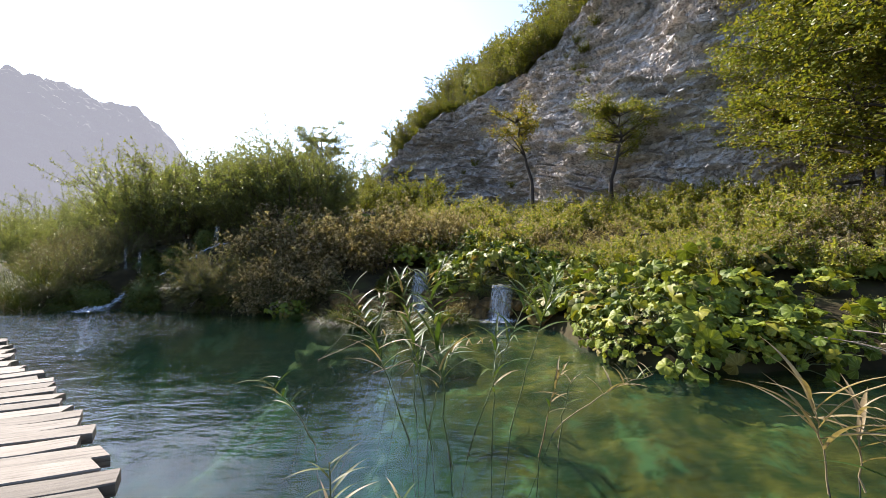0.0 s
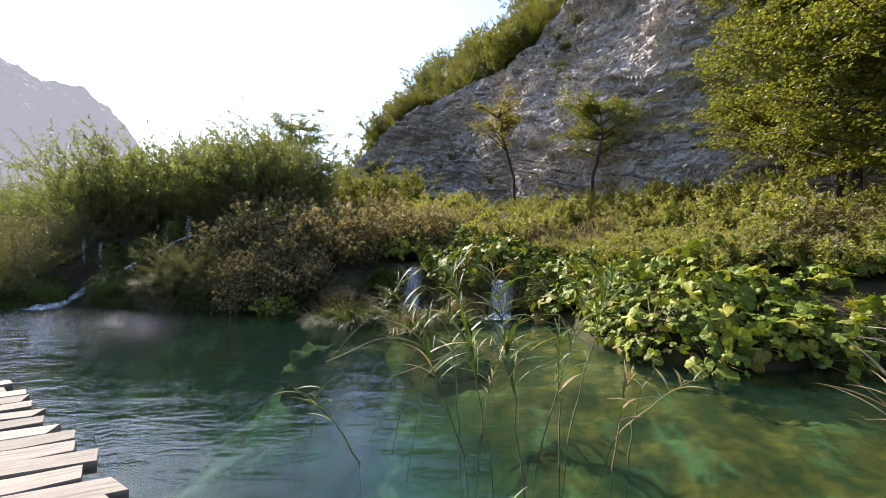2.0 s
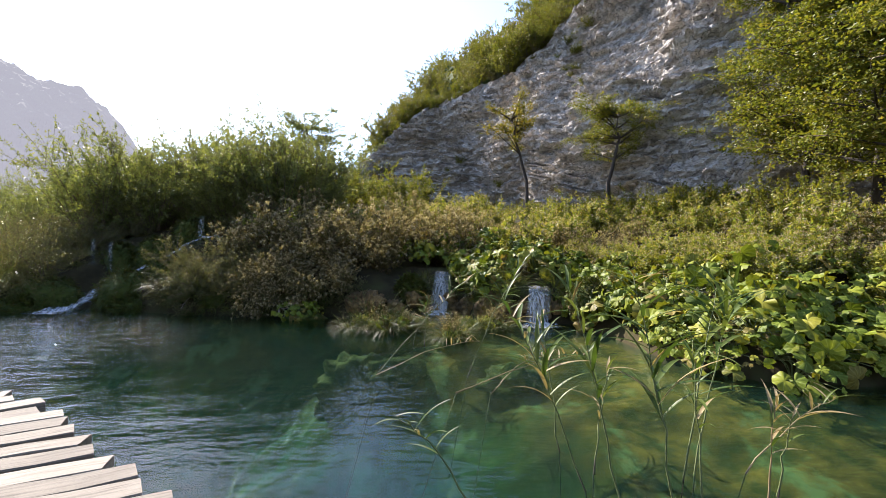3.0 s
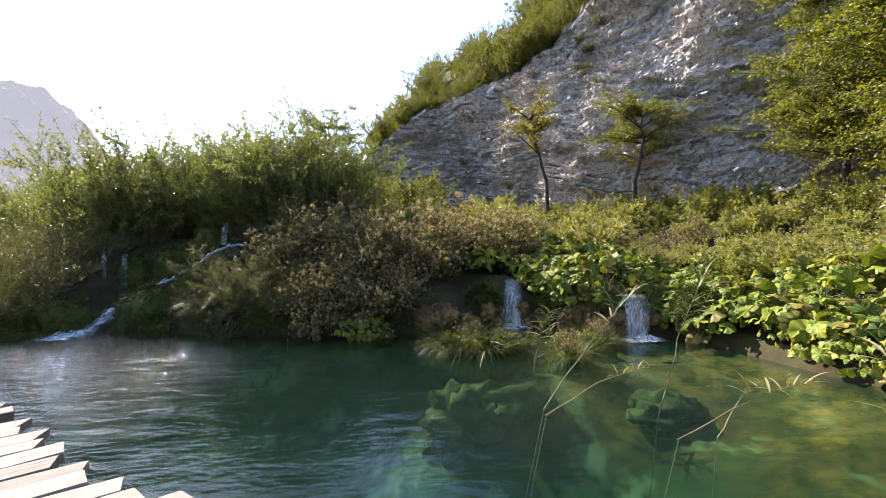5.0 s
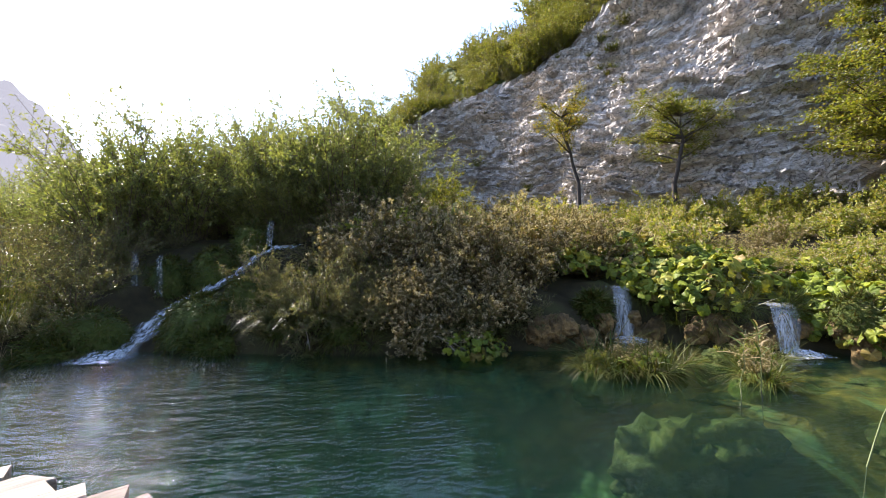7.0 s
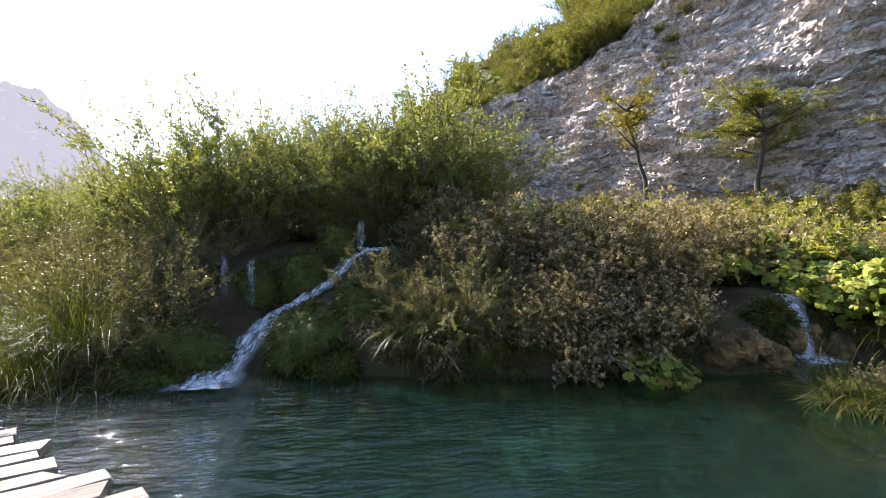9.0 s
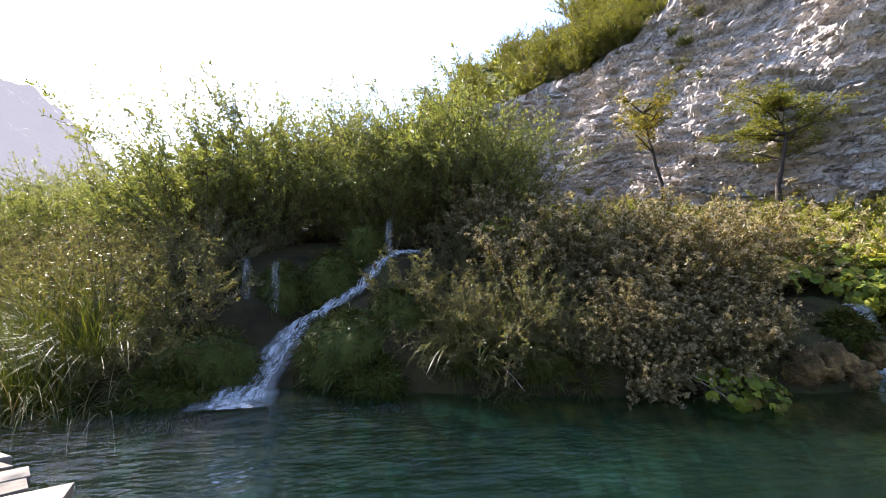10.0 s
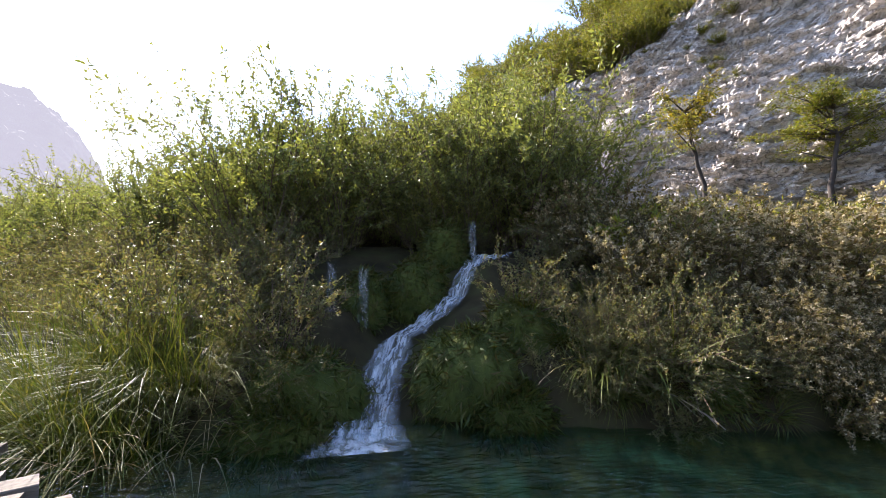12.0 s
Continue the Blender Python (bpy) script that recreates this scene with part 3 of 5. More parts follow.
def build_hills():
    """Wooded hills all round, far off; the one over the barrier is the nearest."""
    az = np.radians(np.concatenate([np.linspace(-180, -80, 60), np.linspace(-79.5, -20, 300), np.linspace(-19, 180, 120)]))
    rr = np.linspace(0, 1, 110)
    A, R = np.meshgrid(az, rr, indexing="ij")
    deg = np.degrees(A)
    top = 16 + 32 * smooth(-27, -37, deg) * smooth(-150, -95, deg) + 30 * np.exp(-((deg - 130) / 60) ** 2) + 22 * np.exp(-((deg + 150) / 40) ** 2)
    top = top * (1 - 0.55 * np.exp(-((deg + 8) / 22) ** 2))
    dist = 95 + 65 * R
    Z = -3 + (top + 3) * np.sin(R * np.pi / 2)
    X, Y = np.sin(A) * dist, np.cos(A) * dist
    P = np.stack([X, Y, Z], -1).reshape(-1, 3)
    for p in P:
        q = Vector(p)
        k = 1.4 * noise.noise(q * 0.09) + 1.3 * abs(noise.noise(q * 0.22)) + 0.35 * noise.fractal(q * 0.6, 0.9, 2.1, 3)
        p[2] += 2.4 * k
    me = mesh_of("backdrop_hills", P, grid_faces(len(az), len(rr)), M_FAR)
    tagged(new("backdrop", me), "distant wooded hill, its pale haze a glow in the material", "hill", kind="structure")


build_hills()


# ---- plants ----
def grow_shrub(name, label, category, seed, height, spread, stems, leaves, leaf, wide, mat, heads=0, wood=None, upright=0.6, twigs=3, radius=0.012, group="", start=0.25):
    """A many-stemmed shrub or herb: bending stems with side twigs, leaves along them, and seed heads at the tips if asked."""
    rng = np.random.default_rng(seed)
    ob = thing(name, label, category, group)
    lines, nodes_, dirs, tips = [], [], [], []
    for _ in range(stems):
        t = rng.uniform(0, 2 * np.pi)
        out = np.array([np.cos(t), np.sin(t), 0])
        L = height * rng.uniform(0.6, 1.08)
        p = out * spread * 0.25 * rng.uniform()
        pts = arc(p, out * spread / height * rng.uniform(0, 1.1) + np.array([0, 0, upright]), L, out * 0.3 + np.array([0, 0, -0.12]) + rng.normal(size=3) * 0.35, 6, 0.16)
        lines.append((pts, np.linspace(radius, radius * 0.3, 7)))
        tips.append(pts[-1])
        seg = [(pts, start)]
        for _ in range(twigs):
            k = rng.integers(1, 6)
            d = unit(pts[k] - pts[k - 1]) + unit(rng.normal(size=3)) * 0.9
            tw = arc(pts[k], d, L * rng.uniform(0.18, 0.4), np.array([0, 0, 0.3]), 3, 0.2)
            lines.append((tw, np.linspace(radius * 0.5, radius * 0.2, 4)))
            seg.append((tw, 0.0))
            tips.append(tw[-1])
        for pts_, start in seg:
            u = rng.uniform(start, 1, max(1, leaves // (stems * (twigs + 1)))) * (len(pts_) - 1)
            i = np.minimum(u.astype(int), len(pts_) - 2)
            q = pts_[i] + (pts_[i + 1] - pts_[i]) * (u - i)[:, None]
            nodes_.append(q + rng.normal(size=q.shape) * leaf * 0.25)
            dirs.append(unit(pts_[i + 1] - pts_[i]) * 0.5 + unit(rng.normal(size=q.shape)) * 0.9 + np.array([0, 0, -0.1]))
    base, along = np.concatenate(nodes_), np.concatenate(dirs)
    k = len(base)
    v, f = leaf_blades(base, along, leaf * rng.uniform(0.6, 1.25, k), wide * rng.uniform(0.7, 1.2, k), rng)
    part_mesh("foliage", mesh_of(name + "_foliage", v, f, mat), ob, kind="stuff")
    v, f = tubes(lines, 4)
    part_mesh("stemwork", mesh_of(name + "_stemwork", v, f, wood or M_TWIG), ob, kind="stuff")
    if heads:
        c = np.array(tips)
        b = np.repeat(c, heads, 0)
        d = unit(rng.normal(size=b.shape) + np.array([0, 0, 0.6]))
        b = b + d * 0.035 * rng.uniform(0, 1, (len(b), 1))
        v, f = leaf_blades(b, d, 0.048 * rng.uniform(0.6, 1.3, len(b)), 0.014 * rng.uniform(0.7, 1.3, len(b)), rng)
        part_mesh("seed_fluff", mesh_of(name + "_heads", v, f, M_FLUFF), ob, "pale brown fluffy seed heads", kind="stuff")
    return ob


def placed(x, y, z, turn, scale, tilt=0.0):
    return Matrix.Translation((x, y, z)) @ Euler((tilt, 0, turn)).to_matrix().to_4x4() @ Matrix.Diagonal((scale, scale, scale, 1))


def clear_of_falls(x, y):
    """Keep the falls and the channel open to the lake."""
    if -2.9 < x < -0.1 and y < 12.3 or 0.6 < x < 2.2 and y < 11.0:
        return False
    return float(line_distance(np.array([x]), np.array([y]), CASCADE)[0][0]) > 0.75 and not (-11.4 < x < -8.6 and y < 14.6)


def scatter(kinds, count, seed, x0, x1, d0, d1, s0=0.8, s1=1.2, sink=0.08, test=None, lean=0.0):
    """Spread copies of the given plants over a strip of the bank, by distance from the shore; the first ones are the originals."""
    rng = np.random.default_rng(seed)
    fresh, n, tries = list(kinds), 0, 0
    while n < count and tries < count * 60:
        tries += 1
        x, y = rng.uniform(x0, x1), rng.uniform(3, 42)
        d = float(shore_distance(np.array([x]), np.array([y]))[0])
        if not d0 < d < d1 or not clear_of_falls(x, y) or (test and not test(x, y)):
            continue
        e = 0.3
        gx = float(shore_distance(np.array([x + e]), np.array([y]))[0]) - d
        gy = float(shore_distance(np.array([x]), np.array([y + e]))[0]) - d
        m = placed(x, y, ground_at(x, y) - sink, rng.uniform(0, 6.28), rng.uniform(s0, s1), rng.normal() * 0.06)
        if lean:
            m = Matrix.Translation(m.translation) @ Matrix.Rotation(lean * rng.uniform(0.6, 1.3), 4, Vector((gy, -gx, 0.001))) @ Matrix.Translation(-m.translation) @ m
        if fresh:
            fresh.pop().matrix_basis = m
        else:
            copy_thing(kinds[rng.integers(len(kinds))], m)
        n += 1
    return n


def in_front_of_cliff(x, y):
    edge = np.interp(x, CLIFF[:, 0], CLIFF[:, 1])
    return y < edge - 1.2


willows = [grow_shrub("willow_shrub", "tall grey-green willow shrub with thin upright shoots", "shrub", 10 + i, 3.6, 2.0, 34, 9600, 0.1, 0.02, M_WILLOW, upright=0.95, twigs=6, start=0.04, group="willow thicket") for i in range(3)]
scatter(willows, 40, 1, -14, -5.0, 3.2, 9.5, 0.85, 1.15, 0.15, lambda x, y: y > 16.8 and x + 0.5 * y < 4.5)
scatter(willows, 34, 101, -34, -13, 3.0, 12, 0.8, 1.15, 0.15)
scatter(willows, 10, 102, -29, -18, 0.3, 3.0, 0.7, 1.0, 0.15)
low_willows = [grow_shrub("low_willow", "low dark green willow bush on the barrier", "shrub", 20 + i, 1.9, 1.3, 22, 3600, 0.075, 0.016, M_DARKLEAF, upright=0.8, twigs=5, group="dark bushes on the barrier") for i in range(3)]
scatter(low_willows, 66, 2, -24, -5.0, 0.6, 5.5, 0.6, 1.15, 0.15)
scatter(low_willows, 34, 22, -9.6, -2.2, 0.0, 0.5, 0.35, 0.6, 0.05, None, 0.9)
scatter(low_willows, 26, 25, -19, -11.6, 0.2, 3.0, 0.6, 1.0, 0.1)
scatter(low_willows, 10, 23, -13.5, -11.0, 0.0, 0.9, 0.4, 0.6, 0.05, None, 0.6)
agrimony = [grow_shrub("hemp_agrimony", "withered brown hemp agrimony with fluffy seed heads", "plant", 30 + i, 1.55, 0.85, 24, 2000, 0.085, 0.02, M_BROWN, heads=16, upright=1.0, twigs=4, radius=0.007, group="withered agrimony") for i in range(3)]
scatter(agrimony, 46, 3, -6.5, 0.5, 1.2, 4.2, 0.7, 1.15)
scatter(agrimony, 22, 33, -5.6, -1.9, 0.0, 1.2, 0.55, 0.85, 0.05, None, 0.6)
herbs = [grow_shrub("herb_clump", "yellow-green leafy herbs in early autumn", "plant", 40 + i, 1.0, 0.75, 26, 1900, 0.1, 0.022, M_HERB, heads=6, wood=M_STALK, upright=1.0, twigs=3, radius=0.006, group="yellow-green herbs") for i in range(4)]
scatter(agrimony, 36, 34, 0.5, 13, 2.8, 6.5, 0.55, 0.9)
scatter(herbs, 130, 4, -5.5, 14, 2.4, 11, 0.5, 1.25, 0.08, in_front_of_cliff)
bushes = [grow_shrub("hornbeam_bush", "green hornbeam bush turning yellow", "shrub", 50 + i, 2.6, 1.7, 16, 2800, 0.13, 0.038, M_BEECH, upright=0.8, twigs=6, radius=0.018, group="bushes below the cliff") for i in range(3)]
scatter(bushes, 30, 5, -4, 15, 8.5, 20, 0.5, 1.15, 0.1, in_front_of_cliff)


scatter(herbs, 16, 44, -2.0, 4.5, 2.4, 3.6, 0.5, 0.9)
scatter(herbs, 34, 45, 0.0, 7.0, 2.6, 4.8, 0.6, 1.0)
scatter(herbs, 36, 46, 0.5, 6.5, 2.8, 4.2, 0.7, 1.05)


def wood_the_brink():
    """Bushes on the slope over the cliff and in its gullies."""
    rng = np.random.default_rng(6)
    spots = [(rng.uniform(20, 62), 1.0 + rng.uniform(0, 1) ** 1.5 * 0.75) for _ in range(170)]
    spots += [(rng.uniform(28, 62), 1.0 + rng.uniform(0, 0.2)) for _ in range(60)]
    spots += [(rng.uniform(20, 42), 1.0 + rng.uniform(0, 0.14)) for _ in range(50)]
    spots += [(rng.uniform(24, 44), rng.uniform(1.1, 1.75)) for _ in range(110)]
    spots += [(rng.uniform(17, 30.5), rng.uniform(0.05, 1.0)) for _ in range(44)]
    spots += [(46.0 + rng.normal() * 0.9, rng.uniform(0.55, 1.0)) for _ in range(9)]
    spots += [(rng.uniform(34, 62), rng.uniform(0.2, 1.0)) for _ in range(30)]
    for s, v in spots:
        p, inward = cliff_point(np.array(s), np.array(v))
        k = rng.uniform(1.1, 2.1) if v > 1 else rng.uniform(0.8, 1.4) if s < 30.6 else rng.uniform(0.2, 0.5)
        kind_ = bushes[rng.integers(3)] if rng.uniform() < 0.7 else low_willows[rng.integers(3)]
        copy_thing(kind_, placed(p[0] - inward[0] * 0.5, p[1] - inward[1] * 0.5, p[2] - 0.3, rng.uniform(0, 6.28), k))


wood_the_brink()
for j, (x, y, k) in enumerate(((-5.4, 27.6, 1.45), (-4.2, 28.6, 1.6), (-2.9, 29.4, 1.6), (-1.6, 30.4, 1.7), (-4.6, 30.2, 1.7), (-0.4, 31.4, 1.6), (-6.4, 27.0, 1.2))):
    copy_thing(bushes[j % 3], placed(x, y, ground_at(x, y) - 0.15, j * 1.9, k))


def grow_tree(name, label, seed, trunk, radius, limbs, reach, leaves, leaf, wide, mat, droop=0.0, low=3):
    """A tree: tapered trunk along given points, limbs, twigs and leaf sprays in flat layers."""
    rng = np.random.default_rng(seed)
    ob = thing(name, label, "tree")
    trunk = np.array(trunk, float)
    k = np.linspace(0, len(trunk) - 1, 10)
    i = np.minimum(k.astype(int), len(trunk) - 2)
    pts = trunk[i] + (trunk[i + 1] - trunk[i]) * (k - i)[:, None] + rng.normal(size=(10, 3)) * radius * 0.5
    v, f = tubes([(pts, np.linspace(radius, radius * 0.25, 10))], 8)
    part_mesh("trunk", mesh_of(name + "_trunk", v, f, M_BARK, True), ob)
    base, along, lines = [], [], []
    for _ in range(limbs):
        j = rng.integers(low, 10)
        t = rng.uniform(0, 2 * np.pi)
        L = reach * rng.uniform(0.5, 1.1) * (1.25 - j * 0.05)
        limb = arc(pts[j], (np.cos(t), np.sin(t), rng.uniform(0.1, 0.8)), L, (0, 0, -droop + 0.1), 7, 0.12)
        v, f = tubes([(limb, np.linspace(radius * 0.35, 0.006, 8))], 5)
        part_mesh("limb", mesh_of(name + "_limb", v, f, M_BARK), ob)
        for _ in range(9):
            q = rng.integers(2, 8)
            d = unit(limb[q] - limb[q - 1]) * 0.6 + unit(rng.normal(size=3) * np.array([1, 1, 0.35]))
            tw = arc(limb[q], d, L * rng.uniform(0.2, 0.45), (0, 0, -droop), 4, 0.15)
            lines.append((tw, np.linspace(radius * 0.1, 0.003, 5)))
            m = max(3, leaves // (limbs * 9))
            u = rng.uniform(0.1, 1.0, m) * 4
            e = np.minimum(u.astype(int), 3)
            b = tw[e] + (tw[e + 1] - tw[e]) * (u - e)[:, None] + rng.normal(size=(m, 3)) * np.array([0.09, 0.09, 0.035]) * reach * 0.6
            base.append(b)
            along.append(rng.normal(size=(m, 3)) * np.array([1, 1, 0.3]) + unit(tw[-1] - tw[0]) * 0.6 + np.array([0, 0, -0.25]))
    v, f = tubes(lines, 4)
    part_mesh("twigwork", mesh_of(name + "_twigwork", v, f, M_TWIG), ob, kind="stuff")
    b, a = np.concatenate(base), np.concatenate(along)
    v, f = leaf_blades(b, a, leaf * rng.uniform(0.7, 1.2, len(b)), wide * rng.uniform(0.7, 1.2, len(b)), rng, 0.15)
    part_mesh("crown", mesh_of(name + "_crown", v, f, mat), ob, kind="stuff")
    return ob


def tree_at(ob, x, y, sink=0.15, turn=0.0):
    ob.matrix_basis = placed(x, y, ground_at(x, y) - sink, turn, 1.0)


tree_at(grow_tree("young_maple", "slim leaning young maple with sparse yellowing leaves", 61, [(0, 0, 0), (-0.3, 0, 1.8), (-0.65, 0, 3.6), (-0.9, 0, 5.0), (-1.0, 0, 6.0)], 0.13, 18, 2.2, 3600, 0.11, 0.045, M_GOLD, 0.0, 5), 5.6, 24.2)
tree_at(grow_tree("young_hornbeam", "crooked young hornbeam with a thin spreading green crown", 62, [(0, 0, 0), (-0.5, 0, 1.2), (-0.45, 0, 2.4), (-0.1, 0, 3.4), (0.2, 0, 4.4), (0.0, 0, 5.4)], 0.15, 30, 2.7, 8500, 0.1, 0.04, M_BEECH, 0.0, 5), 9.4, 21.4)
tree_at(grow_tree("beech_tree", "leafy beech with low spreading boughs turning yellow", 63, [(0, 0, 0), (-0.6, -0.5, 2.0), (-1.2, -1.0, 4.2), (-1.6, -1.4, 6.8)], 0.16, 44, 3.3, 26000, 0.12, 0.042, M_BEECH, 0.25), 13.2, 12.5)
tree_at(grow_tree("beech_tree", "leafy beech with low spreading boughs turning yellow", 64, [(0, 0, 0), (-0.4, 0.1, 2.4), (-0.9, 0.2, 5.0), (-1.0, 0.3, 8.0)], 0.18, 44, 3.4, 26000, 0.12, 0.042, M_BEECH, 0.25), 12.6, 9.2)
tree_at(grow_tree("beech_tree", "leafy beech at the foot of the cliff", 65, [(0, 0, 0), (0, 0, 2.4), (-0.4, 0, 5.0), (-0.6, 0, 8.5)], 0.18, 40, 3.3, 20000, 0.13, 0.045, M_BEECH, 0.2), 15.4, 13.8)
tree_at(grow_tree("beech_tree", "leafy beech leaning out from the foot of the cliff", 67, [(0, 0, 0), (-0.3, -0.2, 2.4), (-0.8, -0.3, 5.0), (-1.3, -0.2, 8.6)], 0.17, 44, 3.2, 22000, 0.12, 0.042, M_BEECH, 0.2), 14.6, 16.0)
for bx, by, bk in ((10.6, 18.6, 1.2), (11.8, 17.4, 1.3), (12.4, 16.0, 1.2), (8.2, 21.0, 0.8), (11.0, 19.8, 1.0), (9.9, 19.4, 0.9), (13.2, 15.0, 1.3), (11.6, 11.2, 1.1), (12.6, 10.0, 1.2), (11.2, 13.4, 1.2), (13.0, 8.0, 1.2), (11.9, 9.0, 0.9)):
    copy_thing(bushes[int(bx * 7) % 3], placed(bx, by, ground_at(bx, by) - 0.1, bx, bk))
tree_at(grow_tree("willow_tree", "light green young willow behind the thicket", 66, [(0, 0, 0), (0.1, 0, 1.6), (0, 0, 3.2), (0.1, 0, 4.6)], 0.1, 34, 1.9, 11000, 0.11, 0.022, M_WILLOW, 0.0), -6.3, 20.8)


# ---- butterbur ----
def butterbur_leaf(seed):
    """A broad kidney-shaped leaf with a scalloped rim, a heart notch at the stalk, sunk veins and a cupped blade; radius one."""
    rng = np.random.default_rng(seed)
    n = 27
    ang = np.linspace(-2.72, 2.72, n)
    rim = 1.0 + 0.05 * np.cos(ang * 8 + rng.uniform(0, 6)) + rng.normal(size=n) * 0.04 - 0.18 * (np.abs(ang) / 2.72) ** 4
    vs = [(0, 0, 0)]
    for part_r in (0.5, 1.0):
        for a, r in zip(ang, rim):
            vein = 0.05 * np.cos(a * 8) * part_r
            wave = 0.13 * np.sin(a * 3 + rng.uniform(-0.3, 0.3)) * part_r ** 2
            vs.append((np.cos(a) * r * part_r, np.sin(a) * r * part_r, 0.26 * part_r - 0.46 * part_r ** 2 + vein * 1.5 + wave * 1.4))
    fs = [(0, 1 + i, 2 + i) for i in range(n - 1)]
    fs += [(1 + i, 1 + n + i, 2 + n + i, 2 + i) for i in range(n - 1)]
    return mesh_of("butterbur_leaf", vs, fs, M_BUTTERBUR, True)


LEAVES = [butterbur_leaf(s) for s in range(5)]


def grow_butterbur(seed, leaves, tall, spread):
    """One butterbur: broad leaves on long stalks, each leaf a part."""
    rng = np.random.default_rng(seed)
    ob = thing("butterbur", "butterbur with broad scalloped bright green leaves on the bank", "plant", "butterbur on the bank")
    lines = []
    for i in range(leaves):
        t = i * 2.4 + rng.normal() * 0.3
        r = spread * np.sqrt((i + 0.3) / leaves)
        out = np.array([np.cos(t), np.sin(t), 0])
        top = out * r + np.array([0, 0, tall * (1.05 - 0.55 * (r / spread) ** 2) * rng.uniform(0.75, 1.1)])
        mid = out * r * 0.35 + np.array([0, 0, top[2] * 0.65])
        lines.append(([(0, 0, 0), mid, top], [0.012, 0.009, 0.006]))
        size = 0.065 + 0.125 * rng.uniform() ** 1.4
        leaf = part_mesh("leaf", LEAVES[rng.integers(5)], ob)
        face = Vector(unit(out * rng.uniform(0.15, 0.9) * (0.4 + r / spread) + np.array([0, 0, 1.0]) + rng.normal(size=3) * 0.5))
        leaf.matrix_basis = Matrix.Translation(top) @ face.to_track_quat("Z", "X").to_matrix().to_4x4() @ Matrix.Rotation(rng.uniform(0, 6.28), 4, "Z") @ Matrix.Diagonal((size, size, size, 1))
    v, f = tubes(lines, 4)
    part_mesh("stalkwork", mesh_of("stalkwork", v, f, M_STALK), ob, kind="stuff")
    return ob


butterburs = [grow_butterbur(70 + i, 18, 0.6, 0.6) for i in range(6)]
scatter(butterburs, 56, 7, 2.3, 10.5, 0.0, 0.6, 0.7, 1.1, 0.0, None, 0.6)
scatter(butterburs, 68, 17, 2.3, 10.5, 0.5, 3.4, 0.7, 1.15, 0.0, None, 0.2)
scatter(butterburs, 84, 8, -1.4, 3.5, 0.3, 3.0, 0.8, 1.2, -0.12, None, 0.45)
scatter(butterburs, 22, 18, -0.2, 1.0, 0.2, 0.9, 0.7, 1.0, -0.1, None, 0.8)
scatter(butterburs, 14, 28, 2.2, 3.0, 0.1, 0.7, 0.7, 0.9, 0.0, None, 0.8)
scatter(herbs, 34, 47, 3.0, 9.5, 0.5, 2.6, 0.4, 0.68)
scatter(butterburs, 12, 19, -6.5, -3.0, 4.6, 6.0, 0.8, 1.1, -0.3)


# ---- grasses and moss hummocks ----
def grass_clump(name, label, seed, count, radius, length, width, mat, lean=0.6, sag=0.4):
    rng = np.random.default_rng(seed)
    return tagged(new(name, blades(rng, count, radius, length, width, name, mat, lean, sag)), label, "grass", "grass tufts on the bank")


tufts = [grass_clump("grass_tuft", "arching green grass tuft at the water's edge", 80 + i, 170, 0.16, 0.38, 0.005, M_MOSSGRASS, 0.8, 0.6) for i in range(3)]
scatter(tufts, 60, 10, -13, 2.2, 0.0, 0.5, 0.7, 1.3, 0.03)
scatter(tufts, 34, 12, -9.4, -2.0, 0.0, 0.3, 0.8, 1.2, 0.05, None, 0.7)
scatter(low_willows, 26, 24, -9.2, -4.6, 0.1, 1.4, 0.4, 0.7, 0.05, None, 0.5)
scatter(tufts, 40, 11, -12.5, -6, 0.3, 2.5, 0.8, 1.6, 0.03)
sedge = grass_clump("sedge", "tall arching yellow-green sedge tussock", 84, 260, 0.22, 1.15, 0.009, M_GRASS, 0.6, 0.35)
sedge.matrix_basis = placed(-5.7, 13.6, ground_at(-5.7, 13.6), 0, 1.0)
for x, y, k in ((-5.1, 13.9, 0.8), (2.75, 10.3, 0.5), (2.5, 9.9, 0.45), (-1.9, 10.5, 0.45)):
    copy_thing(sedge, placed(x, y, max(ground_at(x, y), 0.0) + 0.02, x, k))
shore_reeds = [grass_clump("tall_grass", "tall lakeside grass with bent pale blades beside the boardwalk", 86 + i, 300, 0.42, 1.75, 0.007, M_GRASS, 0.28, 0.5) for i in range(2)]
for j, (x, y, k) in enumerate(((-12.95, 12.5, 0.9), (-13.35, 12.6, 1.05), (-13.8, 13.0, 1.15), (-14.2, 13.3, 1.2), (-13.9, 13.8, 1.0), (-13.0, 13.0, 0.9), (-14.9, 14.2, 1.1), (-12.5, 12.7, 0.85), (-13.4, 13.5, 1.1), (-14.6, 13.7, 1.1), (-15.4, 14.9, 1.15))):
    m = placed(x, y, max(ground_at(x, y), -0.15), j * 1.3, k)
    if j < 2:
        shore_reeds[j].matrix_basis = m
    else:
        copy_thing(shore_reeds[j % 2], m)


